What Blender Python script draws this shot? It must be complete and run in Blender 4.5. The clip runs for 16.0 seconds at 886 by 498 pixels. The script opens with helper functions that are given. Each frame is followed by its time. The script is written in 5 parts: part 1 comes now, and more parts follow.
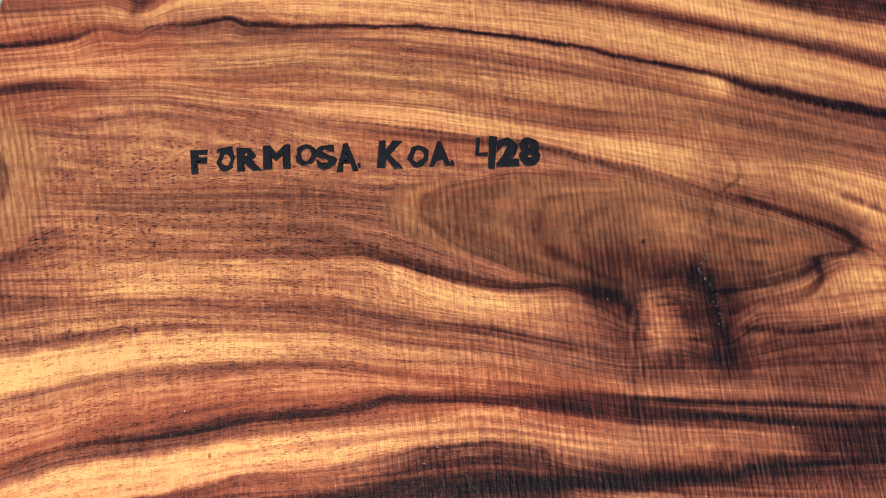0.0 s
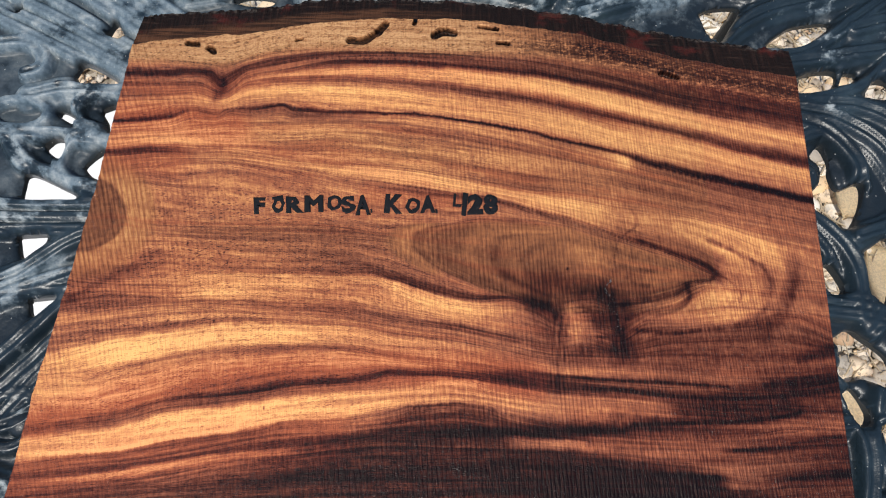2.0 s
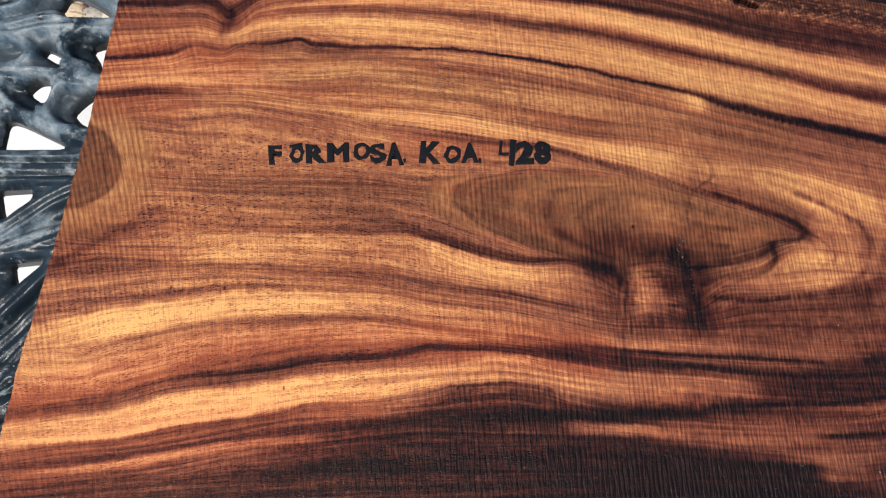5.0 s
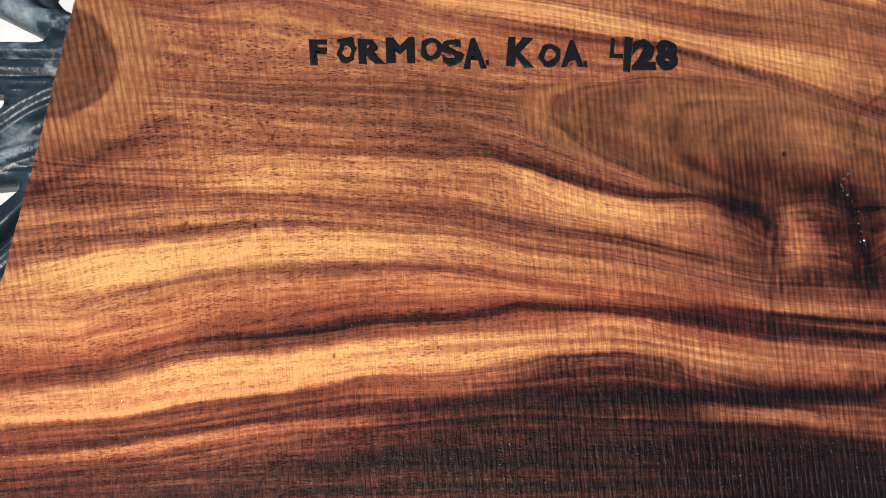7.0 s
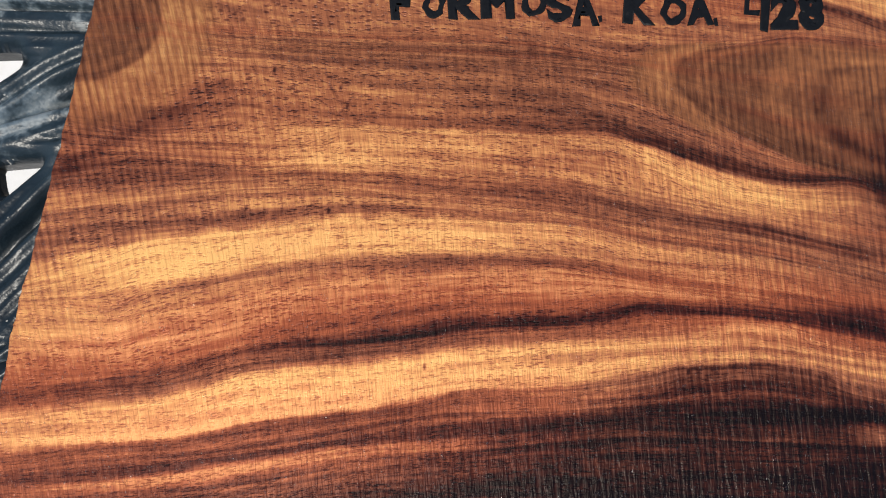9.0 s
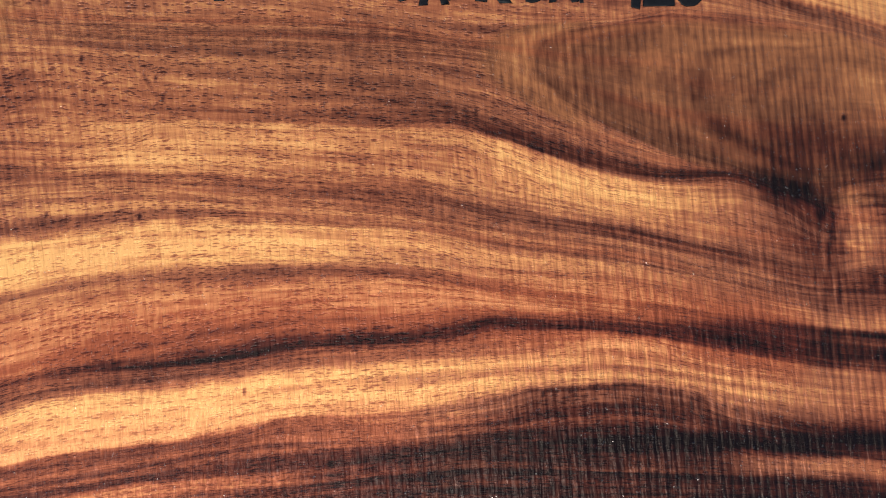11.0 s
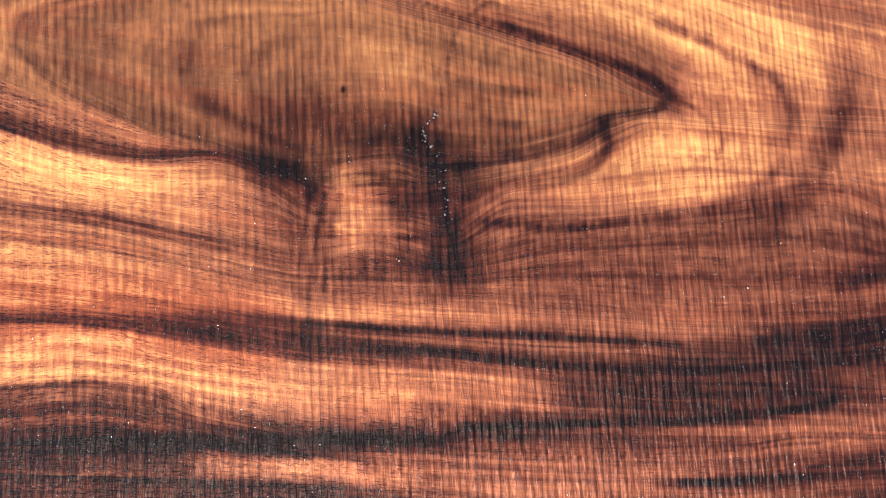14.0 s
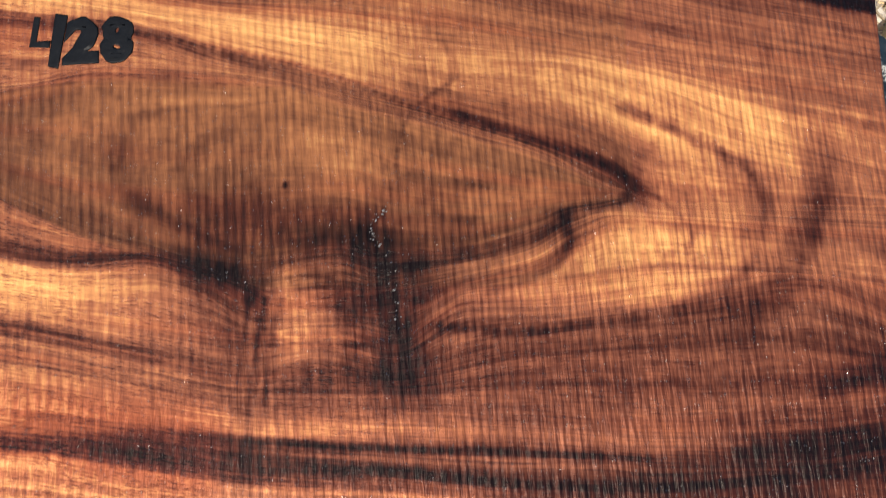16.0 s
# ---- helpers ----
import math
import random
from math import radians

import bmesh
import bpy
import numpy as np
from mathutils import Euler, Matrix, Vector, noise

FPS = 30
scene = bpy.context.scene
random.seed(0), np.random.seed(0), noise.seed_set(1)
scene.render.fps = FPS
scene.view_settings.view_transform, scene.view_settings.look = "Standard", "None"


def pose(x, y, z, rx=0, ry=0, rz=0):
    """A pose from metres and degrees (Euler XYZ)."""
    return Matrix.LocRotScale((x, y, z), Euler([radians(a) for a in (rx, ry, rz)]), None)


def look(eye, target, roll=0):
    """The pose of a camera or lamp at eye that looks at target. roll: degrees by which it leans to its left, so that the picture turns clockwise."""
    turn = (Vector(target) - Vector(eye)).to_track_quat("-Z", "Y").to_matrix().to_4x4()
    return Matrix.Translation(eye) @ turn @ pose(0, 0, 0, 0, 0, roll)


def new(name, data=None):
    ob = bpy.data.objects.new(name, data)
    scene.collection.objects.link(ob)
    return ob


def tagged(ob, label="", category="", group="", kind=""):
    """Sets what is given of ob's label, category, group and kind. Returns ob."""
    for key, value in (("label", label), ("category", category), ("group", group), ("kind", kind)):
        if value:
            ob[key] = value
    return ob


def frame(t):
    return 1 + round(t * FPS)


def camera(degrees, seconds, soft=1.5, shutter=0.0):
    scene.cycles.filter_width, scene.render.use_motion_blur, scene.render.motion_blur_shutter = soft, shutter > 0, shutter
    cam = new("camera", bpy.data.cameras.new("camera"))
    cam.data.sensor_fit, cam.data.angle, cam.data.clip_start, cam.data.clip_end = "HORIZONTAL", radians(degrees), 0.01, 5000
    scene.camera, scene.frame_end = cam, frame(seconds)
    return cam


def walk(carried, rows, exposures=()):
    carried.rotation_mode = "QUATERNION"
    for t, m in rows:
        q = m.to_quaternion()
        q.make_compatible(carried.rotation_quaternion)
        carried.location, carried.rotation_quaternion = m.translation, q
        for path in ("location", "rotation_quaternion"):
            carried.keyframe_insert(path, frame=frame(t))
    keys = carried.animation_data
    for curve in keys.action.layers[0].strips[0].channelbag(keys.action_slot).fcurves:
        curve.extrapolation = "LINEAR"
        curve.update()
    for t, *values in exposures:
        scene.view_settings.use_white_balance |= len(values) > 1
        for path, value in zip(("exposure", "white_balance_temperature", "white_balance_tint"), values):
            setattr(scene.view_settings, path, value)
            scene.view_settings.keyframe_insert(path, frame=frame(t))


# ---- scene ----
cam = camera(61.3, 16.0, soft=1.1, shutter=0.2)
PATH = [
    (0, (0.04, 0.037, 1.058), (0.054, 0.525, -0.882), 1.2),
    (0.5, (0.027, 0.034, 1.065), (0.037, 0.528, -0.873), 1.6),
    (1, (0.034, 0.018, 1.119), (0.048, 0.543, -0.811), 2.7),
    (1.5, (0.042, -0.002, 1.176), (0.071, 0.533, -0.751), 4.3),
    (2, (0.045, -0.01, 1.204), (0.073, 0.572, -0.709), 3.7),
    (2.5, (0.046, -0.01, 1.193), (0.075, 0.561, -0.724), 4.1),
    (3, (0.045, -0.007, 1.188), (0.079, 0.554, -0.731), 4.1),
    (3.2, (0.044, -0.007, 1.184), (0.076, 0.558, -0.734), 4.0),
    (5.3, (0.017, 0.003, 1.111), (0.033, 0.496, -0.828), 2.7),
    (5.5, (0.013, 0.009, 1.093), (0.029, 0.484, -0.849), 2.8),
    (6, (0.0, 0.021, 1.075), (0.024, 0.441, -0.881), 4.3),
    (6.5, (-0.013, 0.024, 1.055), (0.003, 0.383, -0.913), 4.1),
    (7, (-0.019, 0.023, 1.04), (0.005, 0.357, -0.932), 5.8),
    (7.5, (-0.035, 0.024, 1.024), (-0.005, 0.335, -0.951), 7.6),
    (8, (-0.054, 0.025, 1.008), (-0.03, 0.311, -0.971), 7.4),
    (8.2, (-0.062, 0.026, 1.004), (-0.03, 0.306, -0.976), 9.1),
    (10.3, (-0.039, 0.048, 0.965), (0.011, 0.315, -1.016), 11.6),
    (10.5, (-0.027, 0.046, 0.962), (0.023, 0.294, -1.022), 12.4),
    (11, (-0.002, 0.047, 0.962), (0.031, 0.293, -1.023), 9.0),
    (11.5, (0.03, 0.049, 0.961), (0.041, 0.301, -1.023), 4.1),
    (12, (0.07, 0.056, 0.957), (0.046, 0.281, -1.03), -5.3),
    (12.5, (0.098, 0.063, 0.954), (0.091, 0.313, -1.03), -1.2),
    (13, (0.127, 0.054, 0.948), (0.11, 0.28, -1.04), -4.3),
    (13.5, (0.152, 0.05, 0.941), (0.111, 0.267, -1.047), -10.4),
    (14, (0.172, 0.051, 0.944), (0.133, 0.269, -1.043), -9.5),
    (14.5, (0.177, 0.042, 0.947), (0.163, 0.273, -1.039), -2.8),
    (15, (0.182, 0.033, 0.946), (0.157, 0.252, -1.041), -6.5),
    (15.5, (0.179, 0.051, 0.937), (0.161, 0.28, -1.049), -4.5),
    (16, (0.185, 0.074, 0.93), (0.153, 0.374, -1.047), -6.5),
]
EXPOSURE = [(0.0, 0.03, 6300, 10), (3.0, 0.02, 6300, 10), (5.5, -0.10, 6450, 10), (8.0, -0.17, 6550, 10), (10.5, -0.22, 6500, 10), (11.5, -0.05, 6500, 10), (12.5, 0.30, 6500, 10), (13.5, 0.63, 6450, 10), (14.5, 0.63, 6600, 10), (15.5, 0.54, 6800, 10), (16.0, 0.24, 6800, 10)]
walk(cam, [(t, look(eye, target, roll)) for t, eye, target, roll in PATH], EXPOSURE)

# ---- world and sun ----
SUN_FROM = Vector((-0.22, -0.42, 1.0)).normalized()
world = bpy.data.worlds.new("world")
scene.world = world
world.use_nodes = True
wn = world.node_tree.nodes
sky = wn.new("ShaderNodeTexSky")
sky.sky_type, sky.sun_disc = "NISHITA", False
sky.sun_elevation = math.asin(SUN_FROM.z)
sky.sun_rotation = math.atan2(SUN_FROM.x, SUN_FROM.y)
wn["Background"].inputs["Strength"].default_value = 0.11
world.node_tree.links.new(sky.outputs[0], wn["Background"].inputs["Color"])
sun = new("sun", bpy.data.lights.new("sun", "SUN"))
sun.data.energy, sun.data.angle, sun.data.color = 4.0, radians(0.53), (1.0, 0.94, 0.84)
sun.matrix_world = look(SUN_FROM * 5, (0, 0, 0))


# ---- materials ----
class Nodes:
    """A short way to write a material's node tree."""

    def __init__(self, name):
        self.mat = bpy.data.materials.new(name)
        self.mat.use_nodes = True
        self.tree = self.mat.node_tree
        self.bsdf = self.tree.nodes["Principled BSDF"]

    def put(self, socket, value):
        if isinstance(value, bpy.types.NodeSocket):
            self.tree.links.new(value, socket)
        else:
            socket.default_value = value

    def math(self, op, a, b=0.0, c=0.0, clamp=False):
        n = self.tree.nodes.new("ShaderNodeMath")
        n.operation, n.use_clamp = op, clamp
        for s, v in zip(n.inputs, (a, b, c)):
            self.put(s, v)
        return n.outputs[0]

    def attribute(self, name):
        n = self.tree.nodes.new("ShaderNodeAttribute")
        n.attribute_name = name
        return n.outputs["Fac"]

    def place(self):
        n = self.tree.nodes.new("ShaderNodeTexCoord")
        s = self.tree.nodes.new("ShaderNodeSeparateXYZ")
        self.put(s.inputs[0], n.outputs["Object"])
        return n.outputs["Object"], s.outputs[0], s.outputs[1], s.outputs[2]

    def vector(self, x, y, z=0.0):
        n = self.tree.nodes.new("ShaderNodeCombineXYZ")
        for s, v in zip(n.inputs, (x, y, z)):
            self.put(s, v)
        return n.outputs[0]

    def noise(self, vec, scale=1.0, detail=3.0, rough=0.5, warp=0.0):
        n = self.tree.nodes.new("ShaderNodeTexNoise")
        self.put(n.inputs["Vector"], vec)
        n.inputs["Scale"].default_value, n.inputs["Detail"].default_value = scale, detail
        n.inputs["Roughness"].default_value, n.inputs["Distortion"].default_value = rough, warp
        return n.outputs["Fac"]

    def voronoi(self, vec, scale=1.0, out="Distance"):
        n = self.tree.nodes.new("ShaderNodeTexVoronoi")
        self.put(n.inputs["Vector"], vec)
        n.inputs["Scale"].default_value = scale
        return n.outputs[out]

    def remap(self, v, a, b, c=0.0, d=1.0):
        n = self.tree.nodes.new("ShaderNodeMapRange")
        n.interpolation_type = "SMOOTHSTEP"
        for s, x in zip(n.inputs, (v, a, b, c, d)):
            self.put(s, x)
        return n.outputs[0]

    def ramp(self, v, stops):
        n = self.tree.nodes.new("ShaderNodeValToRGB")
        el = n.color_ramp.elements
        while len(el) < len(stops):
            el.new(0.5)
        for e, (p, c) in zip(el, stops):
            e.position, e.color = p, (*c, 1)
        self.put(n.inputs[0], v)
        return n.outputs[0]

    def mix(self, f, a, b, how="MIX"):
        n = self.tree.nodes.new("ShaderNodeMix")
        n.data_type, n.blend_type = "RGBA", how
        self.put(n.inputs[0], f)
        for s, v in ((n.inputs[6], a), (n.inputs[7], b)):
            self.put(s, v if isinstance(v, bpy.types.NodeSocket) else (*v, 1))
        return n.outputs[2]

    def bump(self, height, strength, distance):
        n = self.tree.nodes.new("ShaderNodeBump")
        n.inputs["Strength"].default_value, n.inputs["Distance"].default_value = strength, distance
        self.put(n.inputs["Height"], height)
        self.put(self.bsdf.inputs["Normal"], n.outputs[0])

    def done(self, color, rough, metal=0.0, spec=0.5):
        self.put(self.bsdf.inputs["Base Color"], color if isinstance(color, bpy.types.NodeSocket) else (*color, 1))
        self.put(self.bsdf.inputs["Roughness"], rough)
        self.put(self.bsdf.inputs["Metallic"], metal)
        self.put(self.bsdf.inputs["Specular IOR Level"], spec)
        return self.mat


def koa_wood():
    n = Nodes("figured_koa")
    _, x, y, z = n.place()
    tone, ring, red, sap, saw_amt = (n.attribute(a) for a in ("tone", "ring", "red", "sap", "saw"))
    m = n.math
    # long fibres that follow the rings, at two widths
    fibre = n.remap(n.noise(n.vector(m("MULTIPLY", x, 48), m("MULTIPLY", ring, 850), m("MULTIPLY_ADD", x, 31, m("MULTIPLY", ring, 430))), 1, 4, 0.75), 0.33, 0.67)
    broad = n.remap(n.noise(n.vector(m("MULTIPLY", x, 5), m("MULTIPLY", ring, 300), m("MULTIPLY_ADD", x, 4, m("MULTIPLY", ring, 160))), 1, 4, 0.6), 0.33, 0.67)
    # short dark pores, thicker in some stretches than in others
    pore_a = n.voronoi(n.vector(m("MULTIPLY", x, 260), m("MULTIPLY", ring, 1900), 3.0), 1)
    pore_b = n.voronoi(n.vector(m("MULTIPLY_ADD", x, 390, 7.3), m("MULTIPLY_ADD", ring, 2600, 4.1), 9.0), 1)
    pore = m("MAXIMUM", n.remap(pore_a, 0.18, 0.40, 1.0, 0.0), n.remap(pore_b, 0.16, 0.36, 0.8, 0.0))
    pore = m("MULTIPLY", pore, n.remap(n.noise(n.vector(m("MULTIPLY", x, 70), m("MULTIPLY", ring, 190), 6.0), 1, 2), 0.28, 0.52))
    pore = m("MULTIPLY", pore, n.attribute("pores"))
    # upright saw lines, never evenly spaced
    lean = m("MULTIPLY_ADD", y, n.remap(x, -0.26, -0.08, 0.30, 0.06), x)
    saw = n.remap(n.noise(n.vector(m("MULTIPLY", lean, 620), m("MULTIPLY", y, 75), m("MULTIPLY_ADD", lean, 320, m("MULTIPLY", y, 35))), 1, 1.5, 0.5), 0.34, 0.66)
    saw2 = n.remap(n.noise(n.vector(m("MULTIPLY", lean, 900), m("MULTIPLY", y, 120), m("MULTIPLY_ADD", lean, -430, m("MULTIPLY", y, 80))), 1, 2, 0.6), 0.32, 0.68)
    cross = m("ADD", m("MULTIPLY", m("SUBTRACT", saw, 0.5), 0.66), m("MULTIPLY", m("SUBTRACT", saw2, 0.5), 0.46))
    wave = m("SINE", m("MULTIPLY_ADD", m("ADD", lean, m("MULTIPLY", m("POWER", m("MAXIMUM", lean, 0.0), 2.0), 1.3)), 2000, m("MULTIPLY", n.noise(n.vector(m("MULTIPLY", lean, 70), m("MULTIPLY", y, 9), 8.0), 1, 2), 4.5)))
    wave = m("SUBTRACT", m("POWER", m("MULTIPLY_ADD", wave, 0.5, 0.5), 1.7), 0.36)
    wave = m("MULTIPLY", wave, n.remap(n.noise(n.vector(m("MULTIPLY", x, 40), m("MULTIPLY", y, 25), 4.0), 1, 2), 0.35, 0.65, 0.45, 1.0))
    wave = m("MULTIPLY", wave, n.attribute("coarse"))
    along = n.attribute("fibre")
    t = m("MULTIPLY_ADD", m("MULTIPLY", m("SUBTRACT", fibre, 0.5), along), 0.16, tone)
    t = m("MULTIPLY_ADD", m("MULTIPLY", m("SUBTRACT", broad, 0.5), along), 0.23, t)
    t = m("MULTIPLY_ADD", m("MULTIPLY", cross, saw_amt), 0.14, t)
    t = m("MULTIPLY_ADD", wave, 0.10, t)
    t = m("MULTIPLY_ADD", pore, 0.255, t, clamp=True)
    wood = n.ramp(t, [(0.0, (0.88, 0.465, 0.160)), (0.16, (0.64, 0.275, 0.100)), (0.36, (0.345, 0.116, 0.055)),
                      (0.55, (0.165, 0.052, 0.030)), (0.72, (0.066, 0.0170, 0.0110)), (0.86, (0.025, 0.0072, 0.0070)), (1.0, (0.0052, 0.0026, 0.0040))])
    ruddy = n.ramp(t, [(0.0, (0.78, 0.31, 0.125)), (0.36, (0.33, 0.080, 0.035)), (0.7, (0.082, 0.0165, 0.012)), (0.86, (0.028, 0.0066, 0.0066)), (1.0, (0.005, 0.0027, 0.0036))])
    pale = n.ramp(t, [(0.0, (0.62, 0.35, 0.16)), (0.35, (0.36, 0.162, 0.068)), (0.7, (0.070, 0.030, 0.015)), (1.0, (0.005, 0.003, 0.003))])
    olive = n.ramp(t, [(0.0, (0.80, 0.44, 0.155)), (0.36, (0.325, 0.132, 0.050)), (0.55, (0.150, 0.060, 0.027)), (0.75, (0.045, 0.0175, 0.0105)), (1.0, (0.005, 0.003, 0.0036))])
    colour = n.mix(m("MULTIPLY", n.attribute("olive"), 0.6), wood, olive)
    flush = n.remap(n.noise(n.vector(m("MULTIPLY", x, 9), m("MULTIPLY", ring, 110), m("MULTIPLY", ring, 60)), 1, 3, 0.6), 0.48, 0.68, 0.0, 0.4)
    colour = n.mix(m("MAXIMUM", red, flush), colour, ruddy)
    colour = n.mix(sap, colour, pale)
    # tiny facets of oil in the pores that catch the sun
    facet = n.remap(n.voronoi(n.vector(m("MULTIPLY", x, 1300), m("MULTIPLY", y, 760)), 1), 0.12, 0.30, 1.0, 0.0)
    facet = m("MULTIPLY", facet, n.remap(n.noise(n.vector(m("MULTIPLY", x, 420), m("MULTIPLY", y, 420), 5.0), 1, 1), 0.52, 0.60))
    rough = n.noise(n.vector(m("MULTIPLY", x, 2200), m("MULTIPLY", y, 2200), 2.0), 1, 1)
    height = m("ADD", m("MULTIPLY_ADD", wave, -0.5, m("MULTIPLY", cross, saw_amt)), m("MULTIPLY", pore, -0.4))
    n.bump(m("MULTIPLY_ADD", m("MULTIPLY", facet, rough), 0.6, height), 0.55, 0.0006)
    # the fibres give back light in their own colour; only the oil facets shine white
    n.bsdf.inputs["Coat Weight"].default_value, n.bsdf.inputs["Coat Roughness"].default_value = 0.13, 0.28
    n.put(n.bsdf.inputs["Coat Normal"], n.bsdf.inputs["Normal"].links[0].from_socket)
    n.bsdf.inputs["IOR"].default_value = 1.85
    n.put(n.bsdf.inputs["Specular Tint"], n.mix(facet, n.mix(0.07, colour, (1.0, 0.8, 0.6)), (1.0, 0.97, 0.95)))
    return n.done(colour, n.remap(facet, 0.0, 1.0, 0.45, 0.22), 0.14, n.remap(facet, 0.0, 1.0, 0.5, 0.8))


def bark_wood():
    n = Nodes("dark_bark")
    p, x, y, z = n.place()
    m = n.math
    lines = n.noise(n.vector(m("MULTIPLY", x, 420), m("MULTIPLY", y, 25)), 1, 3, 0.6)
    blot = n.noise(p, 38, 4, 0.6)
    c = n.ramp(lines, [(0.3, (0.0030, 0.0018, 0.0016)), (0.55, (0.011, 0.0050, 0.0038)), (0.85, (0.042, 0.021, 0.015))])
    strands = n.noise(n.vector(m("MULTIPLY", x, 30), m("MULTIPLY", y, 420), m("MULTIPLY", x, 17)), 1, 3, 0.6)
    c = n.mix(n.remap(blot, 0.54, 0.68, 0, 0.85), c, (0.062, 0.011, 0.008))
    c = n.mix(n.remap(strands, 0.58, 0.75, 0, 0.5), c, (0.060, 0.032, 0.022))
    # bare brown bast low on the slope, where the bark has come away
    bast = m("MULTIPLY", n.remap(n.attribute("rim"), 0.30, 0.48, 1.0, 0.0), n.remap(m("MULTIPLY_ADD", blot, 0.12, x), -0.02, 0.10, 1.0, 0.0))
    c = n.mix(m("MULTIPLY", bast, n.remap(strands, 0.40, 0.60, 0.25, 1.0)), c, (0.085, 0.036, 0.018))
    # pale dust along the torn rim
    rim = m("MULTIPLY", n.remap(n.attribute("rim"), 0.74, 0.9), n.remap(n.noise(p, 260, 3, 0.7), 0.46, 0.62))
    c = n.mix(m("MULTIPLY", rim, 0.7), c, (0.22, 0.18, 0.15))
    n.bump(m("ADD", m("ADD", lines, strands), blot), 0.8, 0.0016)
    return n.done(c, 0.62, 0.0, 0.14)


def ink_black():
    n = Nodes("marker_ink")
    p, x, y, z = n.place()
    c = n.ramp(n.noise(p, 420, 3, 0.6), [(0.3, (0.0025, 0.003, 0.0045)), (0.66, (0.005, 0.006, 0.008)), (0.85, (0.03, 0.025, 0.022))])
    n.bump(n.noise(p, 900, 2), 0.3, 0.0003)
    return n.done(c, 0.5, 0.0, 0.22)


def cast_metal():
    n = Nodes("painted_cast_aluminium")
    p, x, y, z = n.place()
    m = n.math
    big, small = n.noise(p, 22, 4, 0.6), n.noise(p, 150, 3, 0.65)
    c = n.ramp(big, [(0.3, (0.006, 0.011, 0.016)), (0.55, (0.013, 0.024, 0.034)), (0.75, (0.032, 0.052, 0.066))])
    # chalky film in hard-edged patches; its gain leftward and backward paints a sunlit sheen
    chalk_sheen = n.ramp(n.noise(p, 60, 4, 0.7), [(0.32, (0.040, 0.066, 0.088)), (0.52, (0.125, 0.168, 0.200)), (0.72, (0.34, 0.37, 0.37))])
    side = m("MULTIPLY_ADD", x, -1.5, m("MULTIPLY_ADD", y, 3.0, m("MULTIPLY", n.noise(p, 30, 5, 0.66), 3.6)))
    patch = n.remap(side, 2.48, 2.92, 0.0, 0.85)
    # crests go paler as well: wear, plus edge highlights put into the colour
    worn_sheen = m("ADD", patch, m("MULTIPLY", n.attribute("wear_highlight"), m("MULTIPLY", n.remap(small, 0.35, 0.6, 0.15, 0.6), n.remap(side, 2.35, 2.8, 0.0, 0.8))), clamp=True)
    c = n.mix(worn_sheen, c, chalk_sheen)
    # recesses between ribs painted near-black, shade put into the colour by height
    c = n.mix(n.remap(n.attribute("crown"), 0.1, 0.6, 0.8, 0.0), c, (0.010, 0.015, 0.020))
    c = n.mix(n.remap(m("ADD", n.voronoi(p, 170), m("MULTIPLY", big, 0.06)), 0.075, 0.12, 0.7, 0.0), c, (0.5, 0.5, 0.47))
    n.bump(m("ADD", small, m("MULTIPLY", big, 0.7)), 0.5, 0.0012)
    return n.done(c, n.remap(worn_sheen, 0.0, 0.8, 0.36, 0.48), 0.0, 0.42)


def gravel(name, light, dark):
    n = Nodes(name)
    p, x, y, z = n.place()
    v = n.voronoi(p, 45, "Color")
    s = n.tree.nodes.new("ShaderNodeSeparateColor")
    n.put(s.inputs[0], v)
    c = n.mix(s.outputs[0], dark, light)
    c = n.mix(n.remap(n.noise(p, 60, 4, 0.6), 0.52, 0.7, 0, 0.8), c, (0.10, 0.085, 0.07))
    n.bump(n.voronoi(p, 45), 0.8, 0.01)
    return n.done(c, 0.9, 0.0, 0.3)


def stone(name):
    n = Nodes(name)
    p, x, y, z = n.place()
    info = n.tree.nodes.new("ShaderNodeNewGeometry")
    c = n.ramp(info.outputs["Random Per Island"], [(0.0, (0.34, 0.28, 0.22)), (0.3, (0.66, 0.60, 0.51)), (0.55, (0.74, 0.52, 0.30)), (0.75, (0.80, 0.76, 0.68)), (1.0, (0.46, 0.30, 0.18))])
    c = n.mix(n.remap(n.noise(p, 95, 4, 0.65), 0.50, 0.68, 0, 0.75), c, (0.12, 0.10, 0.085))
    n.bump(n.noise(p, 120, 4), 0.4, 0.004)
    return n.done(c, 0.8, 0.0, 0.35)


def paving():
    n = Nodes("pale_concrete")
    p, x, y, z = n.place()
    c = n.ramp(n.noise(p, 14, 5, 0.65), [(0.3, (0.70, 0.69, 0.66)), (0.7, (0.82, 0.81, 0.79))])
    n.bump(n.noise(p, 180, 3), 0.3, 0.002)
    return n.done(c, 0.85, 0.0, 0.3)


def plain(name, c, rough, spec=0.5):
    n = Nodes(name)
    p, x, y, z = n.place()
    v = n.noise(p, 300, 3)
    return n.done(n.mix(n.remap(v, 0.35, 0.65, 0, 0.5), c, tuple(0.55 * k for k in c)), rough, 0.0, spec)


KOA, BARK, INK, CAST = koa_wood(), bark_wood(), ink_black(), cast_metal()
GRAVEL = gravel("gravel_ground", (0.60, 0.55, 0.47), (0.24, 0.20, 0.15))
STONE, PAVING = stone("river_pebble"), paving()
DRY_LEAF = plain("dry_leaf", (0.86, 0.70, 0.46), 0.7, 0.3)
TWIG = plain("dry_stalk", (0.42, 0.33, 0.22), 0.8, 0.3)
RESIN = plain("clear_resin", (0.22, 0.20, 0.19), 0.10, 0.9)


